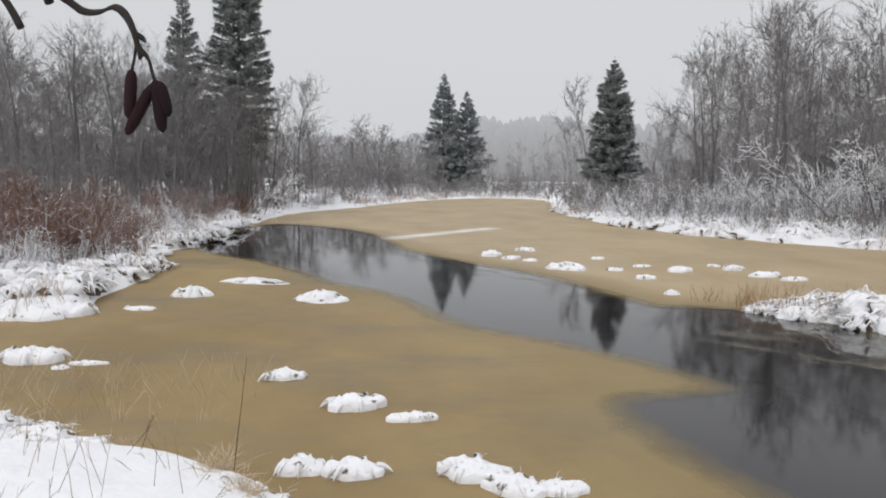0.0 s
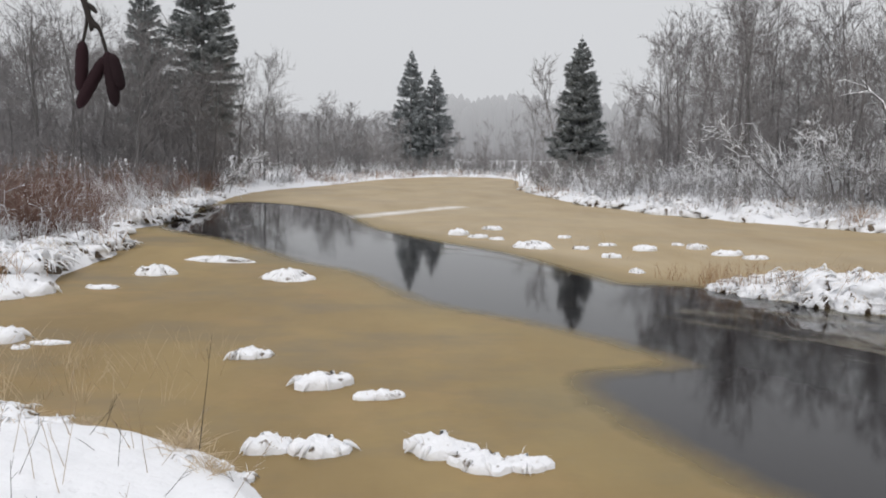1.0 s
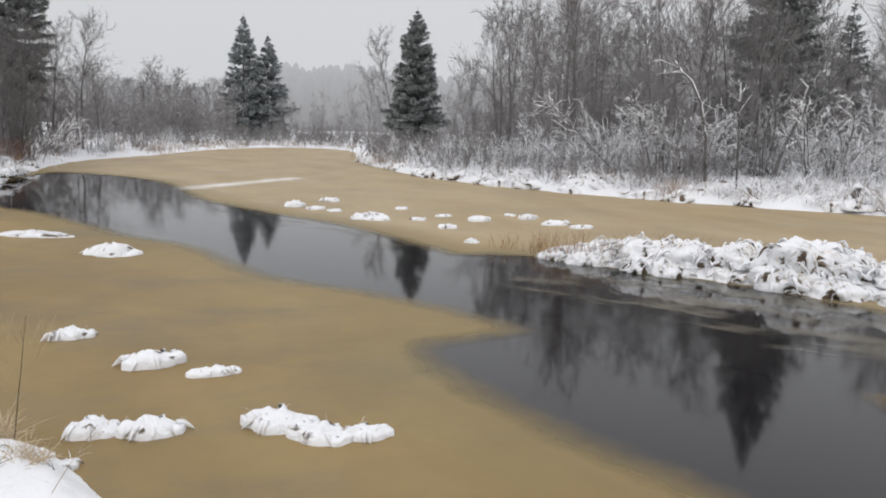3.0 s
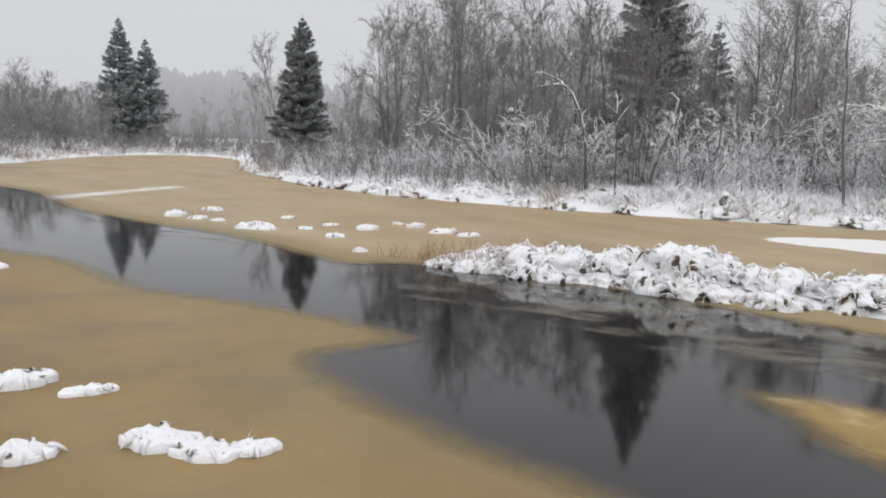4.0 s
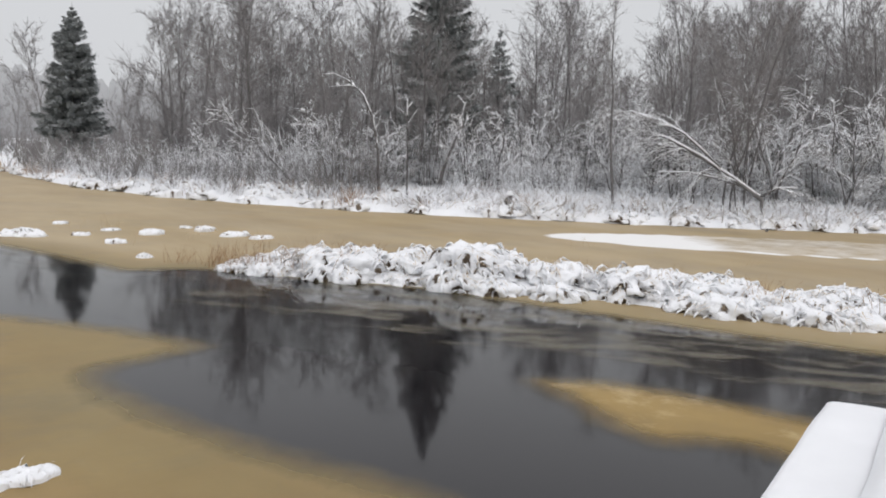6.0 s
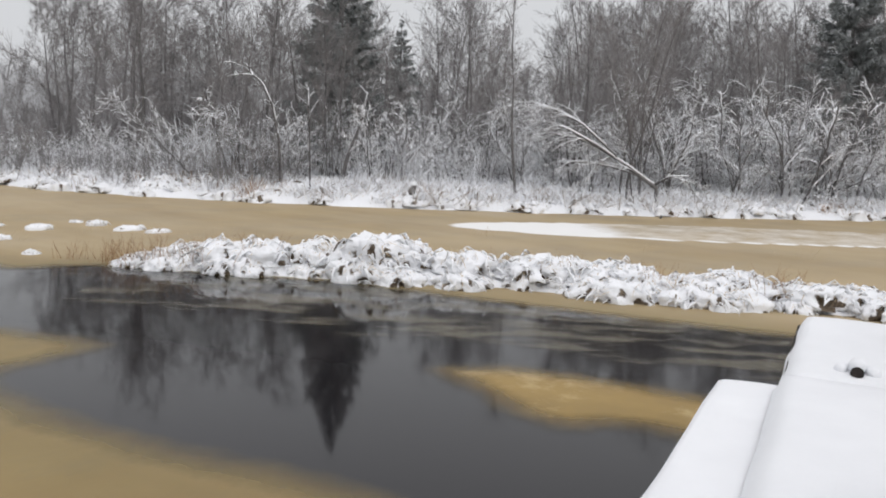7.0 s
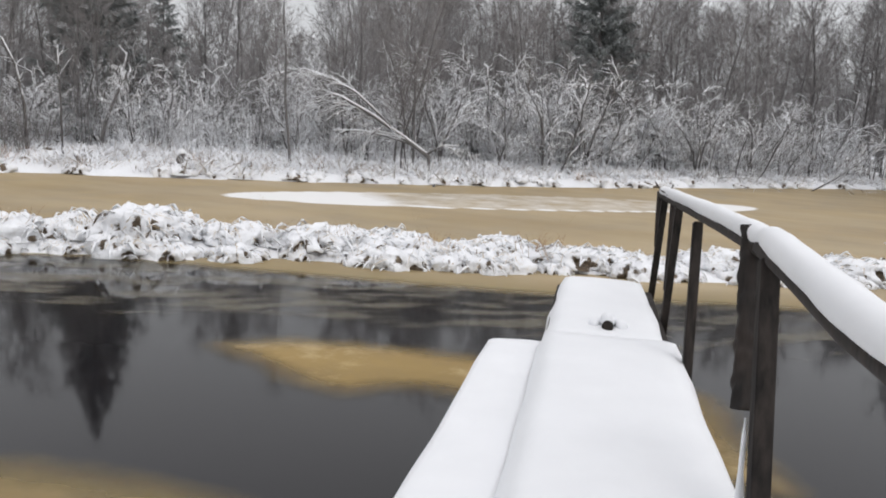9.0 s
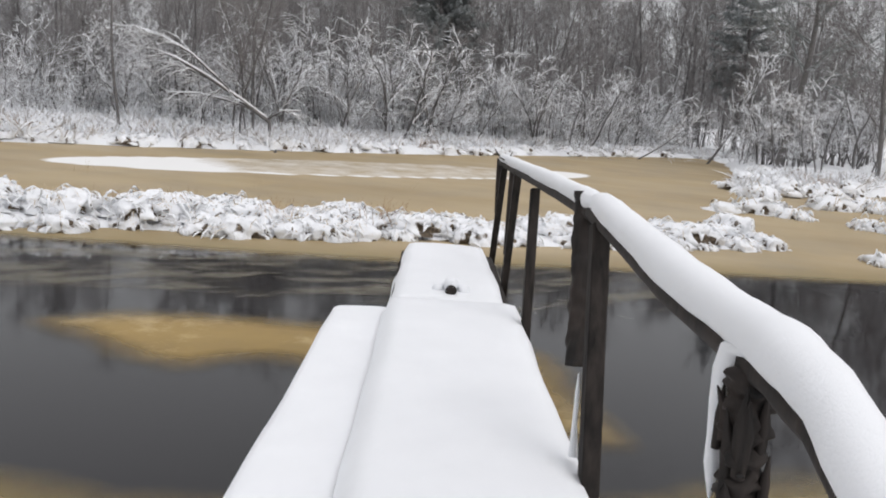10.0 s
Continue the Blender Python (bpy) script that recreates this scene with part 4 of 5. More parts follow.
def hummock(seed, a, b, h, shaggy=False):
    """A small drift on the ice: lumps of snow run together, dark hollows, pointed wings and a few straws."""
    rng = random.Random(seed)
    cap, wings, grass = Build(), Build(), Build()
    lumps = [(0.0, 0.0, a * 0.66, b * 0.95, 1.0)]
    for side in (-1, 1):
        lumps.append((side * a * rng.uniform(0.45, 0.62), b * rng.uniform(-0.3, 0.3), a * rng.uniform(0.38, 0.55), b * rng.uniform(0.5, 0.8), rng.uniform(0.5, 0.9)))
    lumps.append((a * rng.uniform(-0.5, 0.5), b * rng.uniform(-0.5, 0.0), a * 0.36, b * 0.6, rng.uniform(0.4, 0.7)))

    def swell(x, y):
        best = 0.0
        for lx, ly, ax, ay, w in lumps:
            best = max(best, w * max(0.0, 1 - ((x - lx) / ax) ** 2 - ((y - ly) / ay) ** 2) ** (0.85 if shaggy else 0.55))
        return 1 - (1 - min(best, 1.0)) ** 2 if not shaggy else best

    n, rows, bare = 34, [], []
    reach = []
    for k in range(n):
        t = math.tau * k / n
        r = 1.35 * a
        while r > 0.05 * a and swell(r * math.cos(t), r * math.sin(t)) <= 0:
            r -= 0.03 * a
        reach.append(r * (1 + 0.10 * noise.noise(Vector((math.cos(t) * 3, math.sin(t) * 3, seed)))))
    for u in (1.0, 0.985, 0.93, 0.85, 0.74, 0.6, 0.44, 0.28, 0.12, 0.01):
        row = []
        for k in range(n):
            t = math.tau * k / n
            x, y = reach[k] * u * math.cos(t), reach[k] * u * math.sin(t)
            z = h * 0.8 * max(swell(x * 0.97, y * 0.97), 0.12) * (1 + 0.55 * noise.noise(Vector((x * 4 / a + 0.37 * seed, y * 4 / a + 0.5, seed * 0.613))) + 0.25 * noise.noise(Vector((x * 9 / a + 0.41, y * 9 / a, seed * 0.377))))
            row.append((x, y, z if u < 1 else -0.02))
            bare.append(0.85 * noise.noise(Vector((x * 4.2 / a + seed, y * 4.2 / a, 3.3))) + (0.16 if 0.7 < u < 0.95 else -0.10))
        rows.append(row)
    cap.grid(rows, closed=True)
    drawn = []
    for k in range(26 if shaggy else 6):
        i = rng.randrange(n)
        t = math.tau * i / n
        out = Vector((math.cos(t), math.sin(t), 0))
        r0, r1 = (rng.uniform(0.0, 0.4), rng.uniform(0.9, 1.15)) if shaggy else (0.72, rng.uniform(1.05, 1.3))
        z0 = h * 0.8 * swell(out.x * reach[i] * r0, out.y * reach[i] * r0) * rng.uniform(0.9, 1.15)
        f = 0.10 * b * rng.uniform(0.6, 1.2) if shaggy else 0.16 * b * rng.uniform(0.7, 1.2)
        bow = Vector((-out.y, out.x, 0)) * reach[i] * rng.uniform(-0.2, 0.2)
        wings.tube([out * reach[i] * (r0 + (r1 - r0) * s) + bow * s + Vector((0, 0, z0 * (1 - s ** 1.8) + 0.004)) for s in (0, 0.35, 0.7, 1.0)], [f * 0.6, f, f * 0.7, f * 0.08], 4)
        drawn += [-0.25 if rng.random() < 0.75 else 0.4] * 16
    for _ in range(9):
        t = rng.uniform(0, math.tau)
        p = Vector((a * 0.7 * math.cos(t), b * 0.7 * math.sin(t), 0))
        p.z = h * 0.5 * swell(p.x, p.y)
        d = Vector((rng.uniform(-1, 1), rng.uniform(-1, 1), rng.uniform(0.1, 1.0))) * rng.uniform(0.5, 1.1) * (0.08 + 0.5 * h)
        grass.blade([p, p + d * 0.7, p + d + Vector((d.x, d.y, -0.4 * d.z)) * 0.6], 0.006, d.cross(Vector((0, 0, 1))).normalized())
    return [("snow_cap", cap.mesh("hummock_snow", BOWED, True, {"bare": bare})), ("fringe", wings.mesh("hummock_wings", BOWED, True, {"bare": drawn})), ("grass", grass.mesh("hummock_grass", STRAW))]


def dress(ob, pieces):
    """Hang the meshes of a tussock under it."""
    for n, me in pieces:
        piece = part(n, me, None, ob)
        if n != "snow_cap":
            tagged(piece, "bowed blades laden with snow" if n == "fringe" else "loose dry straw", kind="stuff")
    return ob


def tuft(name, kinds, x, y, z, size, label, group, squash=1.0):
    k = rng.randrange(len(kinds))
    m = pose(x, y, z, 0, 0, rng.uniform(0, 360)) @ Matrix.Diagonal((size, size, size * squash, 1))
    return dress(thing(name, m, label, "tussock", group), kinds[k])


# the long tussock bank in mid-river: its water's edge, and how tall it stands
EDGE = [(5.85, 15.95, .16), (6.6, 15.0, .42), (7.4, 14.1, .75), (8.8, 12.5, .95), (9.9, 11.2, .9), (11.0, 10.2, .75), (11.7, 8.9, .72), (12.6, 7.5, .62), (13.7, 6.3, .5), (15.2, 3.4, .45), (17.2, 1.0, .5), (19.0, -1.0, .55)]
lines = [Vector(e) for e in EDGE]
shelf = Build()
rows = []
for i, e in enumerate(lines):
    along = (lines[min(i + 1, len(lines) - 1)] - lines[max(i - 1, 0)])
    away = Vector((-along.y, along.x, 0)).normalized()
    if away.dot(Vector((1, 1, 0))) < 0:
        away = -away
    p = Vector((e.x, e.y, 0))
    rows.append([p + away * o + Vector((0, 0, z)) for o, z in ((0.1, -0.1), (0.35, e.z * 0.12), (0.9, e.z * 0.32), (1.7, e.z * 0.34), (2.4, e.z * 0.2), (2.9, -0.1))])
    if i:
        back = lines[i - 1]
        steps = max(2, round((Vector((e.x, e.y, 0)) - Vector((back.x, back.y, 0))).length / 0.62))
        for k in range(steps):
            h = back.lerp(e, (k + rng.random()) / steps)
            for o in (0.36, 0.95, 1.6):
                q = Vector((h.x, h.y, 0)) + away * (o + rng.uniform(-0.2, 0.3))
                size = (0.5 + 0.55 * h.z) * rng.uniform(0.6, 1.35)
                tuft("sedge_tussock", TUSSOCKS, q.x, q.y, h.z * (0.08 if o < 0.6 else 0.34 if o < 1.2 else 0.28) - 0.05, size, "sedge tussock bowed under lumpy snow", "tussocks of the mid-river bank", 0.66)
shelf.grid(rows)
tagged(new("tussock_bank", shelf.mesh("tussock_bank", SNOW)), "low snowy bank of peat in mid-river", "bank", kind="structure")

# tussocks along the far bank's edge and the inner bank
for k in range(250):
    b = 8 + 89 * (k + rng.random()) / 250
    d = bank_at(b) + 0.4 + 4.6 * rng.random() ** 1.4
    x, y = polar(b, d)
    if on_ground(x, y) < 0.2:
        continue
    tuft("bank_tussock", BANKS, x, y, on_ground(x, y) - 0.2, rng.uniform(0.55, 1.25), "snow-covered grass tussock at the far bank", "tussocks of the far bank", 0.75)
for k in range(46):
    i = rng.uniform(13, 21)
    a = int(i)
    p = SHORE[a] + (SHORE[a + 1] - SHORE[a]) * (i - a)
    x, y = p[0] - rng.uniform(0.1, 3.0), p[1] + rng.uniform(-0.8, 0.8)
    if signed(np.array([x]), np.array([y]), SHORE_LINE)[0] > 0.2:
        continue
    tuft("bank_tussock", BANKS, x, y, on_ground(x, y) - 0.15, rng.uniform(0.5, 1.0), "snow-covered grass tussock on the brushy bank", "tussocks of the brushy bank", 0.75)
for k in range(34):
    x, y = rng.uniform(34, 46), rng.uniform(-9, 1)
    if signed(np.array([x]), np.array([y]), SHORE_LINE)[0] > 0.1:
        continue
    tuft("bank_tussock", BANKS, x, y, on_ground(x, y) - 0.05, rng.uniform(0.7, 1.2), "snow-covered grass tussock by the river bay", "tussocks of the bay", 0.8)
for k in range(44):
    x, y = rng.uniform(-12.5, -7.0), rng.uniform(14.4, 22.0)
    if signed(np.array([x]), np.array([y]), SHORE_LINE)[0] > -0.25:
        continue
    tuft("bank_tussock", BRUSHY if y > 15.6 else TUSSOCKS, x, y, on_ground(x, y) - 0.06, rng.uniform(0.55, 1.1), "sedge and low brush bowed under lumpy snow", "tussocks of the brushy bank", 0.8)
for k in range(54):
    x, y = rng.uniform(-13.5, -8.6), rng.uniform(25, 46)
    if signed(np.array([x]), np.array([y]), SHORE_LINE)[0] > -0.3:
        continue
    tuft("bank_tussock", BRUSHY, x, y, on_ground(x, y) - 0.1, rng.uniform(0.6, 1.1), "sedge and low brush bowed under lumpy snow", "tussocks of the brushy bank", 0.7)
for x, y, s in ((-4.3, 7.6, .5), (-3.75, 7.35, .42), (-1.75, 6.25, .3), (-3.2, 7.15, .3), (-5.1, 7.9, .5)):
    tuft("bank_tussock", TUSSOCKS, x, y, on_ground(x, y) - 0.05, s, "straw tuft under lumpy snow on the near bank", "tufts of the near bank", 0.5)
for x, y, s in ((26.6, 0.6, .8), (27.3, -0.5, 1.0), (26.8, -1.5, .8), (31.6, -2.9, 1.0), (32.4, -4.2, 1.2), (26.0, -3.4, .8), (25.3, -4.2, .9), (18.9, -2.9, .55), (33.5, -0.6, 1.0)):
    tuft("snowy_hummock", LOW, x, y, -0.03, s * 1.3, "snow-covered hummock standing out of the tan ice", "hummocks on the ice", 1.3)

# hummocks on the ice: place, half length, half width, height, turn
for x, y, a, b, h, turn in ((-5.35, 17.2, .45, .3, .33, 5), (-4.5, 19.4, 1.0, .28, .2, -10), (-2.5, 16.7, .55, .4, .32, 0), (-2.02, 10.25, .27, .2, .17, 20),
        (-0.95, 8.95, .36, .22, .2, 10), (-0.3, 8.5, .3, .12, .12, 10), (-1.22, 6.95, .2, .17, .2, 0), (-0.78, 6.9, .3, .2, .17, 8), (-1.62, 6.42, .22, .13, .14, 10), (-1.35, 6.22, .16, .1, .1, 40), (0.28, 6.9, .36, .24, .21, -25), (0.62, 6.56, .3, .2, .16, -25), (1.0, 6.54, .26, .15, .13, 5),
        (-5.7, 11.0, .45, .3, .26, 0), (-5.05, 10.6, .12, .1, .06, 0), (-4.8, 10.85, .28, .1, .07, 0), (1.6, 26.8, .35, .3, .3, 0), (2.2, 25.9, .3, .25, .18, 0), (2.9, 28.9, .35, .3, .2, 0), (2.75, 25.4, .25, .2, .12, 0),
        (3.55, 23.2, .55, .4, .35, -20), (5.0, 26.2, .22, .2, .13, 0), (4.9, 23.0, .22, .2, .14, 0), (5.9, 24.1, .28, .2, .1, 0), (5.3, 21.1, .26, .2, .18, 0), (6.7, 22.9, .36, .3, .25, 0), (5.2, 18.3, .2, .16, .15, 0),
        (8.2, 24.4, .2, .2, .1, 0), (8.4, 23.4, .3, .25, .25, 0), (8.8, 22.0, .45, .3, .2, 0), (9.2, 21.2, .4, .25, .15, 0), (-7.6, 14.4, .8, .5, .45, 0), (-6.9, 14.7, .5, .4, .35, 0), (-5.8, 15.4, .3, .2, .08, 0)):
    ob = thing("snowy_hummock", pose(x, y, 0.008, 0, 0, turn), "small snow-covered hummock of grass on tan ice", "tussock", "hummocks on the ice")
    dress(ob, hummock(int(1000 + 97 * x + 31 * y), a, b, h * (0.74 if y < 20 else 0.68), shaggy=(15.5 < y < 20 or a > 0.5)))


# ---- footbridge ----
ALONG = Vector((0.932, 0.362, 0)).normalized()
ACROSS = Vector((-ALONG.y, ALONG.x, 0))
HEADING = math.degrees(math.atan2(ALONG.y, ALONG.x))


def deck_at(s, n, z):
    return ALONG * s + ACROSS * n + Vector((0, 0, z))


def frame_at(s, n, z):
    p = deck_at(s, n, z)
    return pose(p.x, p.y, p.z, 0, 0, HEADING)


def snow_slab(s0, s1, n0, n1, base, thick, seed, steps=40, wave=0.006, flare=0.0):
    """A thick soft layer of snow with rounded, slightly wavy edges."""
    B = Build()
    r = random.Random(seed)
    ph = [r.uniform(0, 6.28) for _ in range(4)]
    rows = []
    mid, half = (n0 + n1) / 2, (n1 - n0) / 2
    for i in range(steps + 1):
        u = i / steps
        end = min(u, 1 - u) * (s1 - s0)
        shrink = math.sqrt(max(0.0, 1 - max(0.0, 1 - end / 0.10) ** 2))
        s = s0 + (s1 - s0) * u
        w = half + wave * (math.sin(s * 2.1 + ph[0]) + 0.5 * math.sin(s * 6.3 + ph[1])) + flare * (s1 - s)
        row = []
        for k in range(15):
            v = -1 + 2 * k / 14
            edge = (1 - abs(v) ** 9) ** 0.5 if abs(v) < 1 else 0.0
            z = base - 0.03 + (thick + 0.03) * edge * (0.2 + 0.8 * shrink) + 0.008 * math.sin(s * 3 + v * 2 + ph[2])
            row.append(deck_at(s, mid + w * v * (0.94 + 0.06 * shrink), z))
        rows.append(row)
    B.grid(rows)
    B.grid([[p + Vector((0, 0, -0.001)) for p in rows[0]], [Vector((p.x, p.y, base - 0.04)) for p in rows[0]]])
    B.grid([[p + Vector((0, 0, -0.001)) for p in rows[-1]], [Vector((p.x, p.y, base - 0.04)) for p in rows[-1]]])
    return B


bridge = thing("footbridge", Matrix(), "wooden footbridge under thick fresh snow over the river", "footbridge")
part("snow_layer", snow_slab(-2.4, 6.24, -0.79, 0.30, 1.0, 0.12, 1, 60), DECK_SNOW, bridge, "thick smooth fresh snow on the deck")
part("snow_layer", snow_slab(6.12, 8.80, -0.69, 0.268, 0.99, 0.11, 2, 40, 0.012), DECK_SNOW, bridge, "thick smooth fresh snow on the deck's end")
part("snow_layer", snow_slab(-2.4, 6.5, 0.20, 0.735, 0.85, 0.10, 3, 60, 0.004, 0.018), DECK_SNOW, bridge, "smooth snow on the side beam")
for k in range(5):
    B = Build()
    block(B, frame_at(3.15, -0.63 + 0.2 * k, 0.975), (11.1, 0.18, 0.05))
    part("plank", B, TIMBER, bridge, smooth=False)
for n in (-0.55, 0.1):
    B = Build()
    B.tube([deck_at(-2.4, n, 0.86), deck_at(3, n, 0.85), deck_at(8.7, n, 0.86)], [0.09, 0.085, 0.08], 10, True)
    part("beam", B, ROUGH_BARK, bridge)
B = Build()
block(B, frame_at(2.05, 0.49, 0.78), (8.9, 0.42, 0.11))
part("side_beam", B, TIMBER, bridge, smooth=False)
for s in (2.2, 5.4, 8.3):
    for n in (-0.55, 0.1, 0.5) if s < 6 else (-0.55, 0.1):
        B = Build()
        B.tube([deck_at(s, n, -0.7), deck_at(s, n, 0.8 if n < 0.5 else 0.72)], [0.07, 0.065], 9, True)
        part("pile", B, ROUGH_BARK, bridge)
    B = Build()
    B.tube([deck_at(s, -0.66, 0.70), deck_at(s, 0.2, 0.68)], [0.06, 0.055], 9, True)
    part("crossbeam", B, ROUGH_BARK, bridge)


def stake(s0, z0, s1, z1, n0=-0.745, n1=-0.745, wide=0.10):
    """A square post from foot to head, leaning as it does."""
    a, b = deck_at(s0, n0, z0), deck_at(s1, n1, z1)
    up = (b - a).normalized()
    q = Vector((0, 0, 1)).rotation_difference(up).to_matrix().to_4x4()
    B = Build()
    block(B, Matrix.Translation((a + b) / 2) @ q @ pose(0, 0, 0, 0, 0, HEADING), (wide, wide * 0.8, (b - a).length), 0.006)
    return B


for s0, z0, s1, z1 in ((2.60, -0.6, 3.49, 2.13), (5.20, -0.6, 5.78, 2.05), (7.82, -0.6, 7.04, 2.05), (9.75, -0.6, 8.42, 2.0)):
    part("post", stake(s0, z0, s1, z1, wide=0.095 if s1 < 5 else 0.08), TIMBER, bridge, "dark weathered square post", False)


def log(pts, r, seed, sides=12, lump=0.12, n=14, fine=9.0):
    B = Build()
    r0 = random.Random(seed)
    rows = []
    P = [Vector(p) for p in pts]
    axis = (P[-1] - P[0]).normalized()
    s1 = axis.orthogonal().normalized()
    s2 = axis.cross(s1)
    for i in range(n + 1):
        u = i / n * (len(P) - 1)
        a = min(int(u), len(P) - 2)
        p = P[a].lerp(P[a + 1], u - a)
        rows.append([p + (s1 * math.cos(t) + s2 * math.sin(t)) * r * (1 + lump * noise.noise(p * fine + Vector((math.cos(t), math.sin(t), seed)) * 1.3)) for t in (math.tau * k / sides for k in range(sides))])
    n0 = len(B.v)
    B.grid(rows, closed=True)
    B.f.append(tuple(n0 + k for k in reversed(range(sides))))
    B.f.append(tuple(n0 + n * sides + k for k in range(sides)))
    return B


def snow_roll(pts, r, seed, flat=0.95):
    """Snow lying along a rail: a soft ridge, thicker here and there."""
    B = Build()
    P = [Vector(p) for p in pts]
    rows, n = [], 30
    for i in range(n + 1):
        u = i / n * (len(P) - 1)
        a = min(int(u), len(P) - 2)
        p = P[a].lerp(P[a + 1], u - a)
        way = (P[a + 1] - P[a]).normalized()
        side = way.cross(Vector((0, 0, 1))).normalized()
        top = side.cross(way)
        e = min(i, n - i) / n
        k0 = r * (1 + 0.05 * math.sin(i * 0.7 + seed) + 0.03 * math.sin(i * 1.9)) * (0.35 + 0.65 * math.sqrt(min(1, e * 16)))
        rows.append([p + side * math.cos(t) * k0 + top * (math.sin(t) * k0 * flat) for t in (math.tau * j / 14 for j in range(14))])
    B.grid(rows, closed=True)
    for i, k in ((0, 1), (n, -1)):
        B.f.append(tuple(i * 14 + j for j in range(14)[::-k]))
    return B


def run(rows, lower):
    return [deck_at(s, -0.76, z - lower) for s, z in rows]


FAR_RUN = ((9.0, 2.06), (7.64, 2.10), (5.07, 2.17), (3.5, 2.20))
NEAR_RUN = ((3.70, 2.215), (3.0, 2.175), (2.4, 2.14), (1.9, 2.135), (1.62, 2.135), (1.42, 2.11), (1.2, 2.02), (0.7, 1.84))
rail = part("rail", log(run(FAR_RUN, 0.05), 0.042, 2), ROUGH_BARK, bridge, "round log handrail")
part("snow_ridge", snow_roll(run(FAR_RUN, -0.005), 0.052, 1), DECK_SNOW, rail, "snow along the rail")
rail = part("rail", log(run(NEAR_RUN, 0.06), 0.045, 3), ROUGH_BARK, bridge, "round log handrail")
part("snow_ridge", snow_roll(run(NEAR_RUN, -0.004), 0.067, 2), DECK_SNOW, rail, "thick snow along the rail")
part("bark_post", log([deck_at(3.66, -0.735, 1.43), deck_at(3.86, -0.735, 2.23)], 0.045, 5, 18, 0.42, 70, 17.0), ROUGH_BARK, bridge, "short bark-covered log beside a post")
part("broken_post", log([deck_at(1.72, -0.75, -0.5), deck_at(1.72, -0.75, 1.6), deck_at(1.74, -0.75, 2.06)], 0.044, 6, 20, 0.95, 110, 38.0), ROUGH_BARK, bridge, "rough bark post with splintered bark")
B = Build()
rb = random.Random(9)
for k in range(34):
    a, z = rb.uniform(0, math.tau), rb.uniform(1.25, 1.98)
    out = Vector((math.cos(a), math.sin(a), 0))
    p = deck_at(1.73, -0.745, z) + out * rb.uniform(0.032, 0.062)
    l = rb.uniform(0.06, 0.2)
    B.tube([p - Vector((0, 0, l * 0.6)), p, p + out * rb.uniform(0.0, 0.03) + Vector((0, 0, l * 0.5))], [0.012, rb.uniform(0.012, 0.022), 0.002], 5)
for k in range(7):
    a, z = rb.uniform(0, math.tau), rb.uniform(1.5, 2.0)
    out = Vector((math.cos(a), math.sin(a), rb.uniform(-0.3, 0.6)))
    limb(B, deck_at(1.73, -0.745, z), out.normalized(), rb.uniform(0.10, 0.17), 0.009, 0.002, 3, 4, 0, 0.4, rb)
part("torn_bark", B, ROUGH_BARK, bridge, "torn bark and twig stubs")
B = Build()
B.tube([deck_at(8.98, -0.76, 1.45), deck_at(9.0, -0.75, 1.8), deck_at(9.01, -0.75, 2.05)], [0.035, 0.04, 0.045], 9, True)
part("bark_post", B, ROUGH_BARK, bridge, "short bark-covered stake at the rail's end")
B = Build()
B.tube([deck_at(7.8, -0.78, 1.2), deck_at(7.74, -0.77, 1.7), deck_at(7.7, -0.76, 2.05)], [0.03, 0.032, 0.03], 9, True)
part("bark_post", B, ROUGH_BARK, bridge, "thin round stake under the rail")
B = Build()
for k in range(9):
    limb(B, deck_at(7.6 + 0.16 * k, -0.75, 2.06), Vector((rb.uniform(-1, 1), rb.uniform(-1, 1), rb.uniform(0.1, 0.8))).normalized(), rb.uniform(0.08, 0.2), 0.012, 0.004, 3, 4, 0, 0.3, rb)
part("twig_stubs", B, ROUGH_BARK, bridge, "dark twig stubs where the rails meet")
B = Build()
B.tube([deck_at(6.52, -0.225, 1.05), deck_at(6.36, -0.225, 1.13), deck_at(6.34, -0.225, 1.135)], [0.05, 0.045, 0.036], 12, True)
part("bolt", B, TIMBER, bridge, "dark bolt head poking through the snow")

# ---- alder branch with catkins, hanging over the bridge head ----
alder = thing("alder_tree", Matrix(), "slim alder by the bridge with dark red catkins", "tree")
ca = aim(-0.59, -5.31, 0.76)


def near_eye(px, py, d):
    k = math.tan(radians(57.16 / 2)) / 784
    return ca @ Vector(((px - 784) * k * d, (441 - py) * k * d, -d))


base = Vector((-1.35, 0.15, on_ground(-1.35, 0.15) - 0.2))
T = Build()
T.tube([base, base.lerp(Vector((-1.2, 0.25, 2.6)), 0.6), Vector((-1.15, 0.3, 3.4)), Vector((-1.1, 0.35, 4.4))], [0.05, 0.04, 0.028, 0.01], 8)
part("trunk", T, BARK, alder)
T = Build()
def twig_run(corners, radii, steps=4):
    """A smooth bent twig through its corners, swelling at the buds."""
    n = len(corners)
    out, rad = [], []
    for i in range(n - 1):
        a, b, c, d = corners[max(i - 1, 0)], corners[i], corners[i + 1], corners[min(i + 2, n - 1)]
        for k in range(steps):
            u = k / steps
            out.append(0.5 * (2 * b + (c - a) * u + (2 * a - 5 * b + 4 * c - d) * u * u + (3 * b - a - 3 * c + d) * u**3))
            rad.append(radii[i] + (radii[i + 1] - radii[i]) * u)
    T.tube(out + [corners[-1]], rad + [radii[-1]], 8, True)


def hang(*spots):
    return [near_eye(x, y, 0.5) for x, y in spots]


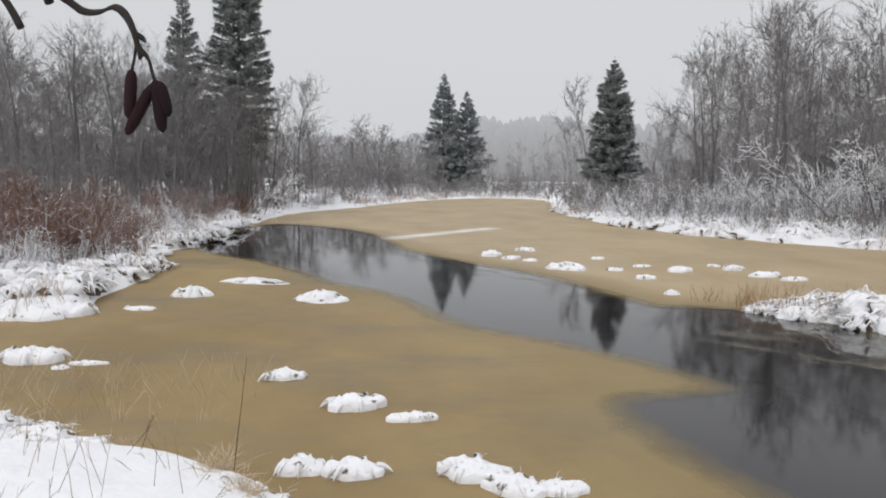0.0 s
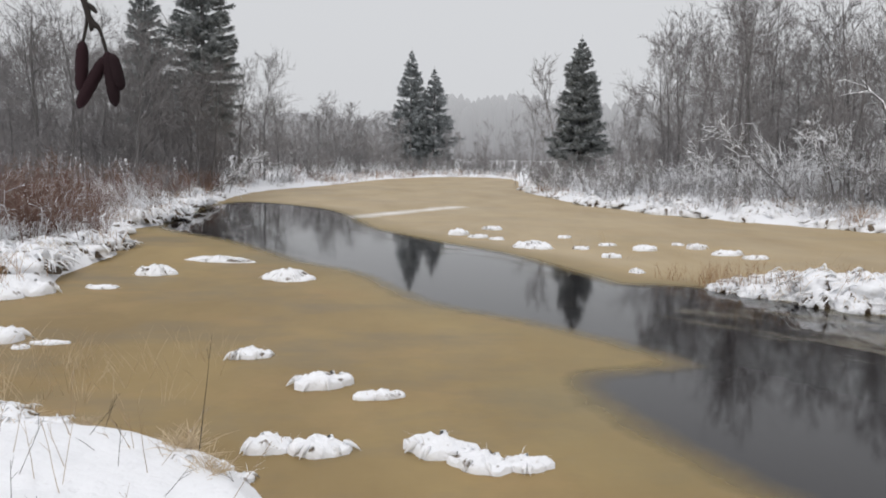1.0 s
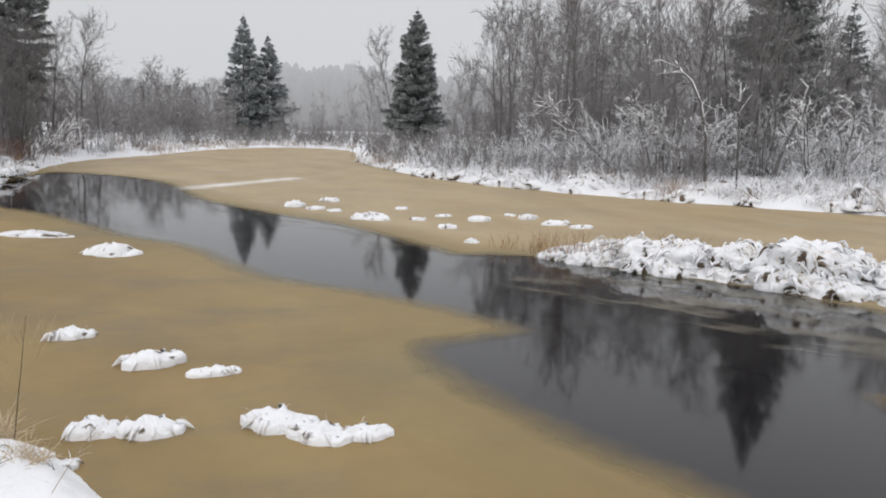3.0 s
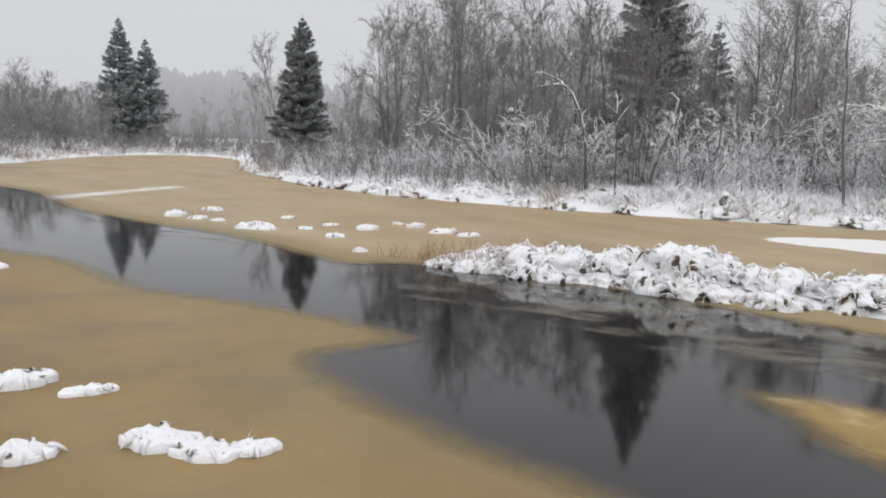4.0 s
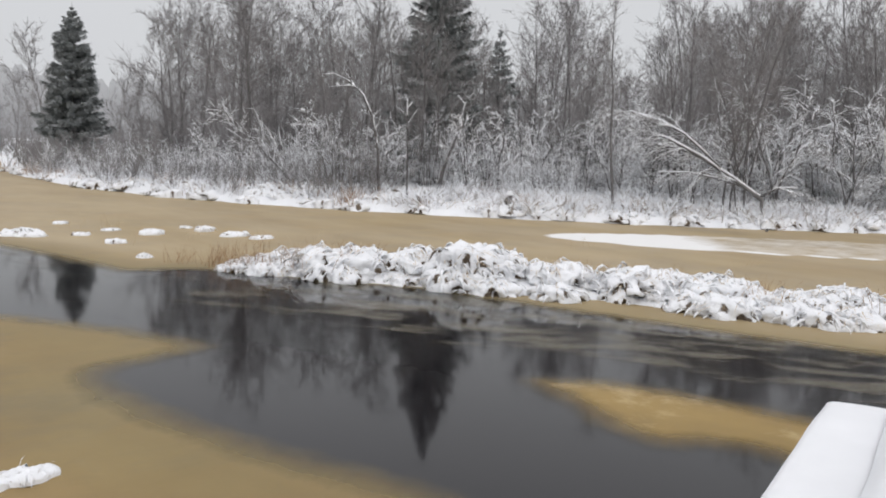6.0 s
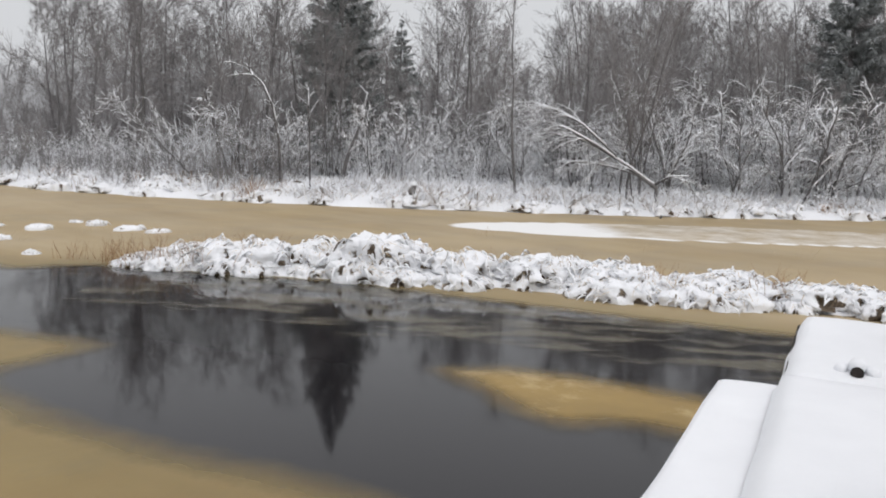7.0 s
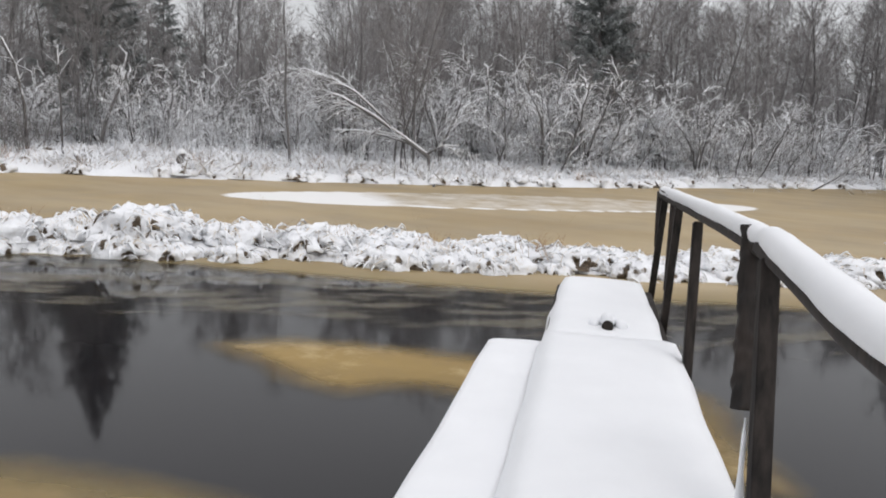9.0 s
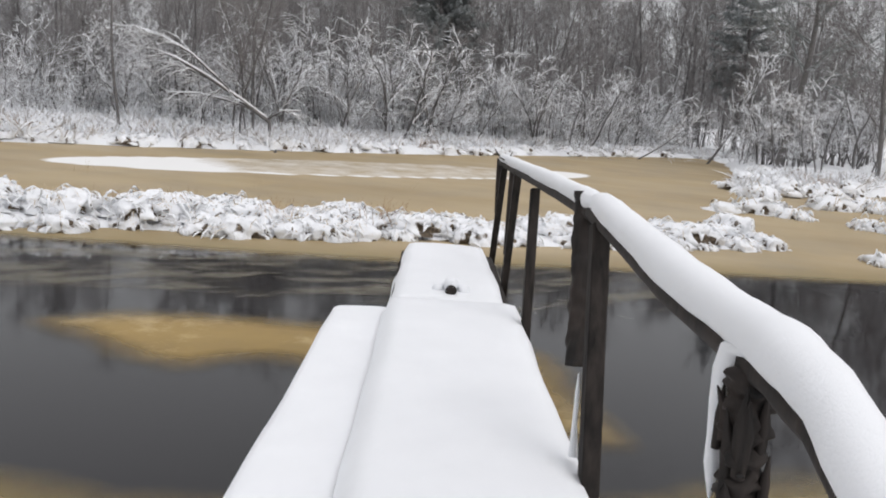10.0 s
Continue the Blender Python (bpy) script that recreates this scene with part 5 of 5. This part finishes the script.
twig_run([Vector((-1.15, 0.3, 3.3)), near_eye(-160, -200, 0.55)] + hang((40, -40), (98, 4), (122, 20), (150, 21), (175, 12), (194, 24), (208, 48), (216, 74), (222, 90), (235, 101), (243, 124), (250, 150)),
    [0.012, 0.006, 0.0030, 0.0024, 0.0025, 0.0024, 0.0023, 0.0028, 0.0027, 0.0026, 0.0024, 0.0014, 0.0014, 0.0016])
part("twig", T, TIMBER, alder)
for run_at, radii in ((((216, 74), (213, 98), (208, 124)), (0.0013, 0.0010, 0.0010)), (((212, 58), (224, 66), (232, 74)), (0.0016, 0.0018, 0.0008)), (((221, 88), (223, 98), (222, 106)), (0.0016, 0.0020, 0.0008)),
        (((40, -40), (52, -12), (60, 4)), (0.0020, 0.0026, 0.0030)), (((-60, -60), (-12, 10), (9, 48)), (0.0024, 0.0024, 0.0026))):
    T = Build()
    twig_run(hang(*run_at), radii)
    part("twig", T, TIMBER, alder)
for a, b in (((207, 122), (203, 212)), ((247, 148), (198, 240)), ((249, 140), (263, 236)), ((256, 144), (273, 208))):
    B = Build()
    p, q = near_eye(*a, 0.5), near_eye(*b, 0.5)
    rows = []
    for i in range(15):
        u = i / 14
        rows.append((p.lerp(q, u), 0.0039 * math.sqrt(max(0.02, 1 - (2 * u - 1) ** 4)) * (1 + 0.07 * math.sin(i * 2.6))))
    B.tube([r[0] for r in rows], [r[1] for r in rows], 10, True)
    part("catkin", B, CATKIN, alder, "dark red closed catkin")

B = Build()
for n, ds, r, z in ((-0.225, 0.02, 0.062, 1.155), (-0.12, 0.03, 0.05, 1.11), (-0.33, 0.03, 0.055, 1.11), (-0.225, 0.14, 0.07, 1.10), (-0.14, 0.12, 0.05, 1.10), (-0.31, 0.12, 0.05, 1.10)):
    p = deck_at(6.46 + ds, n, z)
    B.tube([p + ALONG * (c * r * 1.3) for c in (-1, -0.8, -0.4, 0, 0.4, 0.8, 1)], [r * c for c in (0.05, 0.6, 0.92, 1, 0.92, 0.6, 0.05)], 10)
part("snow_rim", B, DECK_SNOW, bridge, "small rim of snow round the bolt")
B = Build()
B.tube([deck_at(1.70, -0.75, 2.11), deck_at(1.79, -0.725, 2.09), deck_at(1.81, -0.712, 2.03), deck_at(1.815, -0.708, 1.95), deck_at(1.81, -0.708, 1.87), deck_at(1.805, -0.712, 1.80), deck_at(1.80, -0.715, 1.72)], [0.045, 0.036, 0.027, 0.019, 0.015, 0.019, 0.004], 10)
part("snow_drip", B, DECK_SNOW, bridge, "snow hanging down the broken post")

B = Build()
B.tube([deck_at(3.30, -0.700, 1.14), deck_at(3.315, -0.695, 1.28), deck_at(3.33, -0.695, 1.42), deck_at(3.34, -0.695, 1.5)], [0.022, 0.012, 0.010, 0.003], 7)
part("snow_strip", B, DECK_SNOW, bridge, "snow blown against the post's side")


# ---- single trees and stumps of the far bank ----
def far_place(way, dist):
    v = Vector((way[0], way[1], 0)).normalized() * dist
    return v.x, v.y


# alder bent down over the bank, loaded with snow
foot = Vector((31.7, 20.2, on_ground(31.7, 20.2) - 0.2))
rngf = random.Random(404)
fallen = thing("leaning_alder", Matrix(), "alder bent low over the bank with thick snow on its limbs", "tree")
C = Build()
BOUGHS = (
    ([foot, (31.67, 20.26, 1.24), (30.99, 21.29, 2.08), (30.15, 22.47, 2.99), (29.29, 23.57, 3.7), (28.9, 24.0, 3.85)], 0.13, 16),
    ([(30.67, 21.74, 2.5), (30.37, 22.17, 3.0), (29.73, 23.02, 3.9), (28.99, 23.95, 4.54), (28.23, 24.84, 4.83), (27.4, 25.7, 4.6)], 0.06, 30),
    ([(30.99, 21.29, 2.08), (30.5, 22.2, 2.75), (29.8, 23.2, 3.25), (29.0, 24.2, 3.5)], 0.07, 14),
    ([(31.3, 20.8, 1.7), (30.7, 21.9, 2.05), (30.0, 22.9, 2.25), (29.2, 23.9, 2.2)], 0.06, 16),
    ([(30.5, 22.0, 2.55), (30.2, 22.5, 2.1), (29.95, 22.8, 1.45)], 0.05, 5),
    ([(31.6, 20.3, 1.35), (31.9, 19.8, 1.75), (32.4, 19.07, 1.82)], 0.06, 4),
    ([(31.3, 20.9, 1.75), (30.9, 21.4, 2.7), (30.8, 21.9, 3.5)], 0.04, 8),
)
for spots, thick, sprigs in BOUGHS:
    spots = [Vector(p) for p in spots]
    last = len(spots) - 1
    T, S = Build(), Build()
    radii = [thick * (1 - 0.75 * i / last) for i in range(last + 1)]
    T.tube(spots, radii, 7, True)
    S.tube([p + Vector((0, 0, r * 0.85)) for p, r in zip(spots[1:], radii[1:])], [min(0.055, r * 0.8 + 0.012) for r in radii[1:]], 6, True)
    bough = part("bough" if thick < 0.1 else "trunk", T, BARK, fallen)
    part("snow_ridge", S, SNOW, bough, "snow lying along the bough")
    for k in range(sprigs):
        u = rngf.uniform(0.35, 1.0) * (last - 0.001)
        a = int(u)
        d = ((spots[a + 1] - spots[a]).normalized() * 0.8 + Vector((rngf.uniform(-.6, .3), rngf.uniform(-.3, .6), rngf.uniform(-0.6, 0.35)))).normalized()
        l = rngf.uniform(0.6, 1.5)
        q, w, _ = limb(C, spots[a].lerp(spots[a + 1], u - a), d, l, 0.030, 0.012, 4, 3, -0.11, 0.16, rngf)
        for j in range(5):
            v = rngf.uniform(0.2, 1.0) * 3.999
            b = int(v)
            q2, w2, _ = limb(C, q[b].lerp(q[b + 1], v - b), spread(w[b], rngf.uniform(0.3, 0.8), rngf.uniform(0, math.tau)), l * rngf.uniform(0.2, 0.45), 0.020, 0.010, 2, 3, -0.08, 0.15, rngf)
            twiggy(C, q2, w2, 0.3, 3, 0.018, rngf)
part("crown", C, FROSTED, fallen)


def dead_tree(seed, spots, thick, stubs, label, mat):
    """A broken snag: a bare crooked stem with a few stubs."""
    q = random.Random(seed)
    ob = thing("dead_tree", Matrix(), label, "tree")
    T, S = Build(), Build()
    last = len(spots) - 1
    T.tube(spots, [thick * (1 - 0.7 * i / last) for i in range(last + 1)], 6, True)
    part("trunk", T, mat, ob)
    for k in range(stubs):
        u = q.uniform(0.3, 1.0) * (last - 0.001)
        a = int(u)
        p, w, _ = limb(S, spots[a].lerp(spots[a + 1], u - a), spread((spots[a + 1] - spots[a]).normalized(), q.uniform(0.6, 1.2), q.uniform(0, math.tau)), q.uniform(0.4, 1.3), thick * 0.4, 0.012, 4, 3, -0.02, 0.2, q)
        twiggy(S, p, w, 0.4, 4, 0.018, q)
    part("crown", S, mat, ob)


def upright(bearing, dist, rises):
    """Spots of a stem: bearing and height, first at the ground."""
    out = []
    for db, z in rises:
        x, y = polar(bearing + db, dist)
        out.append(Vector((x, y, on_ground(x, y) - 0.3 if z is None else z)))
    return out


dead_tree(601, upright(-24.2, 45, ((0.0, None), (0.1, 4.0), (-0.1, 7.0), (0.1, 9.7))), 0.13, 5, "thin broken snag above the brush", BARK)
dead_tree(602, upright(31.5, 37.5, ((0.0, None), (-0.15, 2.6), (-0.6, 4.1), (-1.3, 5.1), (-2.4, 5.7), (-3.5, 6.0))), 0.075, 9, "crooked pale snag plastered with snow", SNAG_BARK)
dead_tree(603, upright(33.4, 37.0, ((0.1, None), (0.0, 2.6), (-0.1, 4.0), (-0.15, 5.0))), 0.05, 12, "young birch with snow on its stem", SNAG_BARK)
dead_tree(604, upright(35.5, 38.0, ((0.0, None), (0.5, 2.0), (1.4, 3.6), (1.8, 5.0))), 0.11, 8, "dark leaning stem with snow on its upper side", BARK)

for x, y, s in ((30.6, 20.4, .4), (31.2, 20.1, .45), (29.8, 21.0, .35)):
    copy_scaled("snowy_bush", UNDER, x, y, s, "bare bush with its twigs loaded with snow", "bush", "snowy bushes on the far bank")

# old pine by the bay: thick dark trunk, long snowy limbs
T, C = bare_tree(86, 15.0, 0.3, 30, 1.25, 0.30, 8, 9, thick=0.019, lift=0.0, width=0.05)
x, y = far_place((1.0, -0.03), 50)
plant("pine_tree", tree_meshes("pine", (T, C), BARK, NEEDLES), stand(x, y), "old pine with a thick dark trunk and snowy limbs", "tree")

# thin straight tree, and leaning trunks with snow on them
LEAN = [tree_meshes("lean", bare_tree(s, 5.5, 0.3, 14, 0.9, 0.3, 5, 5, thick=0.012, lift=0.02, width=0.03), BARK, FROSTED) for s in (81, 82, 83)]
T, C = bare_tree(84, 10.5, 0.35, 16, 0.8, 0.13, 5, 5, thick=0.008)
x, y = far_place((0.742, 0.671), 37.0)
plant("bare_tree", tree_meshes("thin", (T, C), BARK, TWIGS), stand(x, y), "thin straight leafless tree at the bank's edge", "tree")
T, C = bare_tree(85, 11.5, 0.2, 60, 0.75, 0.26, 7, 9, stems=5, thick=0.009, lift=0.09, width=0.015)
x, y = far_place((0.826, 0.563), 38.5)
plant("alder_clump", tree_meshes("big_clump", (T, C), BARK, TWIGS), stand(x, y), "tall many-stemmed alder above the bent one", "tree", "alders along the far bank")
for k in range(34):
    b = 22 + 72 * (k + rng.random()) / 34
    x, y = polar(b, bank_at(b) + rng.uniform(4, 9))
    ob = thing("leaning_tree", stand(x, y, rng.uniform(0, math.tau)) @ pose(0, 0, 0, rng.uniform(15, 62) * rng.choice((1, 1, -1)), 0, 0) @ Matrix.Scale(rng.uniform(0.6, 1.05), 4), "leaning young tree with snow along its stem", "tree", "leaning trees on the far bank")
    for n, me in LEAN[rng.randrange(3)]:
        part(n, me, None, ob)
for way, dist, tip, size in (((0.990, 0.138), 56, 52, 1.1), ((0.999, 0.051), 58, 25, 1.5), ((-0.247, 0.969), 44, 55, 0.7)):
    x, y = far_place(way, dist)
    ob = thing("leaning_tree", stand(x, y, math.atan2(-way[0], way[1])) @ pose(0, 0, 0, 0, tip, 0) @ Matrix.Scale(size, 4), "dark leaning trunk with snow on its upper side", "tree", "leaning trees on the far bank")
    for n, me in LEAN[1]:
        part(n, me, None, ob)


def stump(seed, tall, r):
    S, C = Build(), Build()
    q = random.Random(seed)
    lean = Vector((q.uniform(-.5, .5), q.uniform(-.5, .5), 1))
    S.tube([lean * (tall * u) + Vector((0, 0, -0.2)) for u in (0, 0.3, 0.6, 0.85, 1.15)], [r * 1.5, r * 1.1, r, r * 0.95, r * 0.8], 9, True)
    top = lean * (tall * 1.15) - Vector((0, 0, 0.2))
    C.tube([top - Vector((0, 0, 0.01)), top + Vector((0, 0, r * 0.5)), top + Vector((0, 0, r * 0.9))], [r * 1.05, r * 0.9, r * 0.2], 9)
    return [("wood", S.mesh("stump_wood", BARK)), ("snow_cap", C.mesh("stump_snow", SNOW))]


for way, dist, tall, r in (((0.648, 0.762), 35.0, 0.72, 0.16), ((0.571, 0.821), 35.0, 0.6, 0.11), ((0.845, 0.535), 36.0, 0.7, 0.07), ((0.667, 0.745), 35.5, 0.5, 0.10)):
    x, y = far_place(way, dist)
    plant("tree_stump", stump(int(dist * 10 + tall * 100), tall, r), stand(x, y), "dark broken stump with a cap of snow", "stump", "stumps on the far bank")


# ---- dry grass and reeds ----
def reeds(seed, count, tall, foot, lean, width, mat, heads=False):
    q = random.Random(seed)
    B = Build()
    for k in range(count):
        p = Vector((q.gauss(0, foot), q.gauss(0, foot), -0.04))
        d = spread(Vector((0, 0, 1)), lean * q.uniform(0.2, 1.0), q.uniform(0, math.tau))
        l = tall * q.uniform(0.5, 1.0)
        bow = Vector((d.x, d.y, 0)) * l * q.uniform(0.1, 0.6)
        side = d.cross(Vector((q.uniform(-1, 1), q.uniform(-1, 1), 0.2))).normalized()
        B.blade([p, p + d * l * 0.4, p + d * l * 0.75 + bow * 0.35, p + d * l * 0.95 + bow], width, side)
    return B.mesh("reed_blades", mat)


def put_reeds(name, me, x, y, z, size, label, group):
    if name == "snowy_grass" and wet(x, y, 0.35):
        return
    ob = thing(name, pose(x, y, z, 0, 0, rng.uniform(0, 360)) @ Matrix.Scale(size, 4), label, "grass", group)
    tagged(part("grass", me, None, ob), "dry thin blades", kind="stuff")


RED_STRAW = laden_material("rusty_straw", (0.20, 0.112, 0.055), (0.40, 0.25, 0.135), 5.0, 1.5, 2.1)
SPARSE = [reeds(s, 13, 0.6, 0.25, 0.7, 0.007, BARE_STRAW) for s in (91, 92, 93)]
RUSTY = [reeds(s, 36, 0.75, 0.26, 0.6, 0.010, RED_STRAW) for s in (94, 95)]
CLUMP = [reeds(s, 130, 0.42, 0.12, 1.6, 0.013, BARE_STRAW) for s in (96, 97)]
WHITE_GRASS = laden_material("snow_laden_grass", (0.14, 0.10, 0.07), (0.30, 0.22, 0.15), 7.0, -1.0, -0.2, patch=2.0)
SNOWY = [reeds(s, 54, 0.6, 0.28, 1.35, 0.045, WHITE_GRASS) for s in (98, 99, 100)]
# thin stand of straw in the ice off the near bank
for k in range(30):
    x, y = rng.uniform(-7.2, -2.2), rng.uniform(8.0, 10.6)
    put_reeds("dry_reeds", SPARSE[k % 3], x, y, 0.0, rng.uniform(0.6, 1.1), "sparse pale straw standing in the ice", "straw in the ice")
for x, y, s in ((-3.6, 7.5, .6), (-4.3, 7.8, .7), (-2.9, 7.2, .4), (-4.9, 8.0, .8)):
    put_reeds("straw_clump", CLUMP[0], x, y, on_ground(x, y), s, "bowed straw clump at the edge of the snow", "straw on the near bank")
put_reeds("straw_clump", CLUMP[1], -1.85, 6.55, on_ground(-1.85, 6.55), 0.7, "bowed brown straw clump at the snow's edge", "straw on the near bank")
put_reeds("straw_clump", CLUMP[0], -1.5, 6.1, on_ground(-1.5, 6.1), 0.55, "bowed brown straw clump at the snow's edge", "straw on the near bank")
# rusty grass at the tussock bank's head and round the far hummocks
for x, y, s in ((6.2, 16.6, .8), (6.9, 16.0, .9), (7.6, 15.6, 1.0), (8.3, 15.6, 1.1), (9.6, 14.6, .9), (5.7, 17.2, .7), (6.7, 17.4, .8), (8.9, 15.0, .7), (11.0, 12.6, .6), (12.6, 10.6, .6), (13.8, 8.6, .7), (6.3, 15.9, .7), (6.0, 16.3, .6), (7.0, 15.4, .7), (7.9, 14.9, .8), (10.4, 13.6, .7), (11.6, 11.4, .7), (13.2, 9.6, .8), (14.4, 7.6, .7), (15.2, 6.2, .8), (16.0, 5.0, .7), (17.4, 2.8, .7)):
    put_reeds("rusty_grass", RUSTY[rng.randrange(2)], x, y, 0.05, s * 0.9, "upright rusty dry grass", "rusty grass at the tussock bank")
for x, y, s in ((6.3, 15.75, .8), (6.7, 15.5, .9), (7.3, 15.0, .8), (8.2, 14.3, 1.0), (9.2, 13.4, .7), (10.4, 12.3, .9), (11.7, 10.7, .8), (12.4, 9.6, .9), (13.3, 8.3, .8), (14.5, 6.5, .9)):
    put_reeds("rusty_grass", RUSTY[rng.randrange(2)], x, y, 0.22, s, "upright rusty dry grass", "rusty grass at the tussock bank")
for x, y in ((4.9, 24.4), (6.2, 25.0), (6.9, 23.6), (7.6, 21.8), (8.6, 20.0), (5.6, 20.6), (2.2, 27.3), (3.0, 24.2), (10.0, 19.4), (17.5, 17.0), (19.0, 12.5), (22.0, 9.5)):
    put_reeds("rusty_grass", SPARSE[rng.randrange(3)], x, y, 0.0, rng.uniform(0.7, 1.2), "sparse rusty grass standing in the ice", "rusty grass in the ice")
# brown brush clumps on the far bank
for way, dist, s in (((0.494, 0.869), 35.3, 1.7), ((0.500, 0.866), 35.6, 1.4), ((0.487, 0.873), 35.5, 1.2), ((0.668, 0.744), 35.4, 1.0), ((0.645, 0.764), 35.3, 0.9), ((0.41, 0.912), 40.5, 0.9), ((0.66, 0.751), 35.6, 1.1), ((0.80, 0.60), 36.5, 1.0), ((0.855, 0.519), 37.0, 1.0)):
    x, y = far_place(way, dist)
    put_reeds("brown_grass", RUSTY[rng.randrange(2)], x, y, on_ground(x, y), s, "thick clump of brown dry grass in the snow", "brown clumps on the far bank")
# taller snow-laden grass towards the bay
TALL_SNOWY = [reeds(s, 90, 1.0, 0.4, 1.15, 0.05, WHITE_GRASS) for s in (101, 102)]
for k in range(110):
    b = 24 + 74 * (k + rng.random()) / 110
    x, y = polar(b, bank_at(b) + rng.uniform(1.2, 6.0))
    put_reeds("snowy_grass", TALL_SNOWY[k % 2], x, y, on_ground(x, y) - 0.05, rng.uniform(0.6, 1.2), "tall grass bowed and whitened by fresh snow", "snowy grass on the far bank")
# grass bowed and whitened by snow, all along the far bank
for k in range(130):
    b = 9 + 88 * (k + rng.random()) / 130
    x, y = polar(b, bank_at(b) + rng.uniform(0.4, 5.0))
    put_reeds("snowy_grass", SNOWY[rng.randrange(3)], x, y, on_ground(x, y) - 0.05, rng.uniform(0.6, 1.5), "grass bowed and whitened by fresh snow", "snowy grass on the far bank")
for k in range(60):
    i = rng.uniform(13, 21)
    a = int(i)
    p = SHORE[a] + (SHORE[a + 1] - SHORE[a]) * (i - a)
    x, y = p[0] - rng.uniform(0.3, 4.0), p[1] + rng.uniform(-0.8, 0.8)
    put_reeds("snowy_grass", SNOWY[rng.randrange(3)], x, y, on_ground(x, y) - 0.05, rng.uniform(0.4, 0.75), "grass bowed and whitened by fresh snow", "snowy grass on the brushy bank")

# dry grass poking through the snow of both banks
for k in range(70):
    b = 9 + 88 * (k + rng.random()) / 70
    x, y = polar(b, bank_at(b) + rng.uniform(0.3, 5))
    put_reeds("dry_grass", RUSTY[rng.randrange(2)] if rng.random() < 0.5 else SPARSE[rng.randrange(3)], x, y, on_ground(x, y), rng.uniform(0.5, 1.2), "dry brown grass poking through snow", "dry grass on the far bank")
for k in range(40):
    i = rng.uniform(13, 21)
    a = int(i)
    p = SHORE[a] + (SHORE[a + 1] - SHORE[a]) * (i - a)
    x, y = p[0] - rng.uniform(0.3, 3.5), p[1] + rng.uniform(-0.8, 0.8)
    put_reeds("dry_grass", RUSTY[rng.randrange(2)], x, y, on_ground(x, y), rng.uniform(0.6, 1.2), "dry brown grass poking through snow", "dry grass on the brushy bank")

for k in range(46):
    i = rng.uniform(17, 24)
    a = int(i)
    p = SHORE[a] + (SHORE[a + 1] - SHORE[a]) * (i - a)
    x, y = p[0] - rng.uniform(0.5, 4.0), p[1] + rng.uniform(-0.8, 0.8)
    put_reeds("snowy_grass" if k % 2 else "dry_grass", SNOWY[k % 3] if k % 2 else RUSTY[k // 2 % 2], x, y, on_ground(x, y) - 0.05, rng.uniform(0.8, 1.4), "grass bowed and whitened by fresh snow" if k % 2 else "dry brown grass poking through snow", "grass on the brushy bank")

# grass that breaks the snow's edge round the bend
for k in range(56):
    b = -7 + 18 * (k + rng.random()) / 56
    x, y = polar(b, bank_at(b) + rng.uniform(0.4, 5.0))
    put_reeds("dry_grass" if k % 3 else "snowy_grass", RUSTY[k % 2] if k % 3 else SNOWY[k % 2], x, y, on_ground(x, y) - 0.05, rng.uniform(1.0, 2.0), "dry brown grass poking through snow" if k % 3 else "grass bowed and whitened by fresh snow", "grass at the river bend")

# single dark stems that stand in the near snow
q = random.Random(515)
for k in range(64):
    x, y = q.uniform(-4.6, -1.2), q.uniform(4.6, 7.2)
    if k == 0:
        x, y = -1.72, 6.55
    if signed(np.array([x]), np.array([y]), SHORE_LINE)[0] > -0.15 and k:
        continue
    l = 1.05 if k == 0 else q.uniform(0.15, 0.7)
    d = Vector((0.09, 0.0, 1)).normalized() if k == 0 else spread(Vector((0, 0, 1)), q.uniform(0.1, 0.75), q.uniform(0, math.tau))
    B = Build()
    p, w, _ = limb(B, Vector((0, 0, -0.05)), d, l, 0.0045 if k == 0 else 0.0028, 0.0014, 5, 5, 0.0, 0.05, q)
    for i in (3, 4):
        limb(B, p[i], spread(w[i], 0.5, q.uniform(0, 6.28)), 0.10, 0.002, 0.001, 1, 3, 0.0, 0.05, q)
    ob = new("dry_weed", B.mesh("dry_weed", TIMBER if k % 4 == 0 else STRAW))
    ob.matrix_basis = pose(x, y, on_ground(x, y))
    tagged(ob, "thin dry weed standing in the snow", "weed", "weed stems on the near bank")
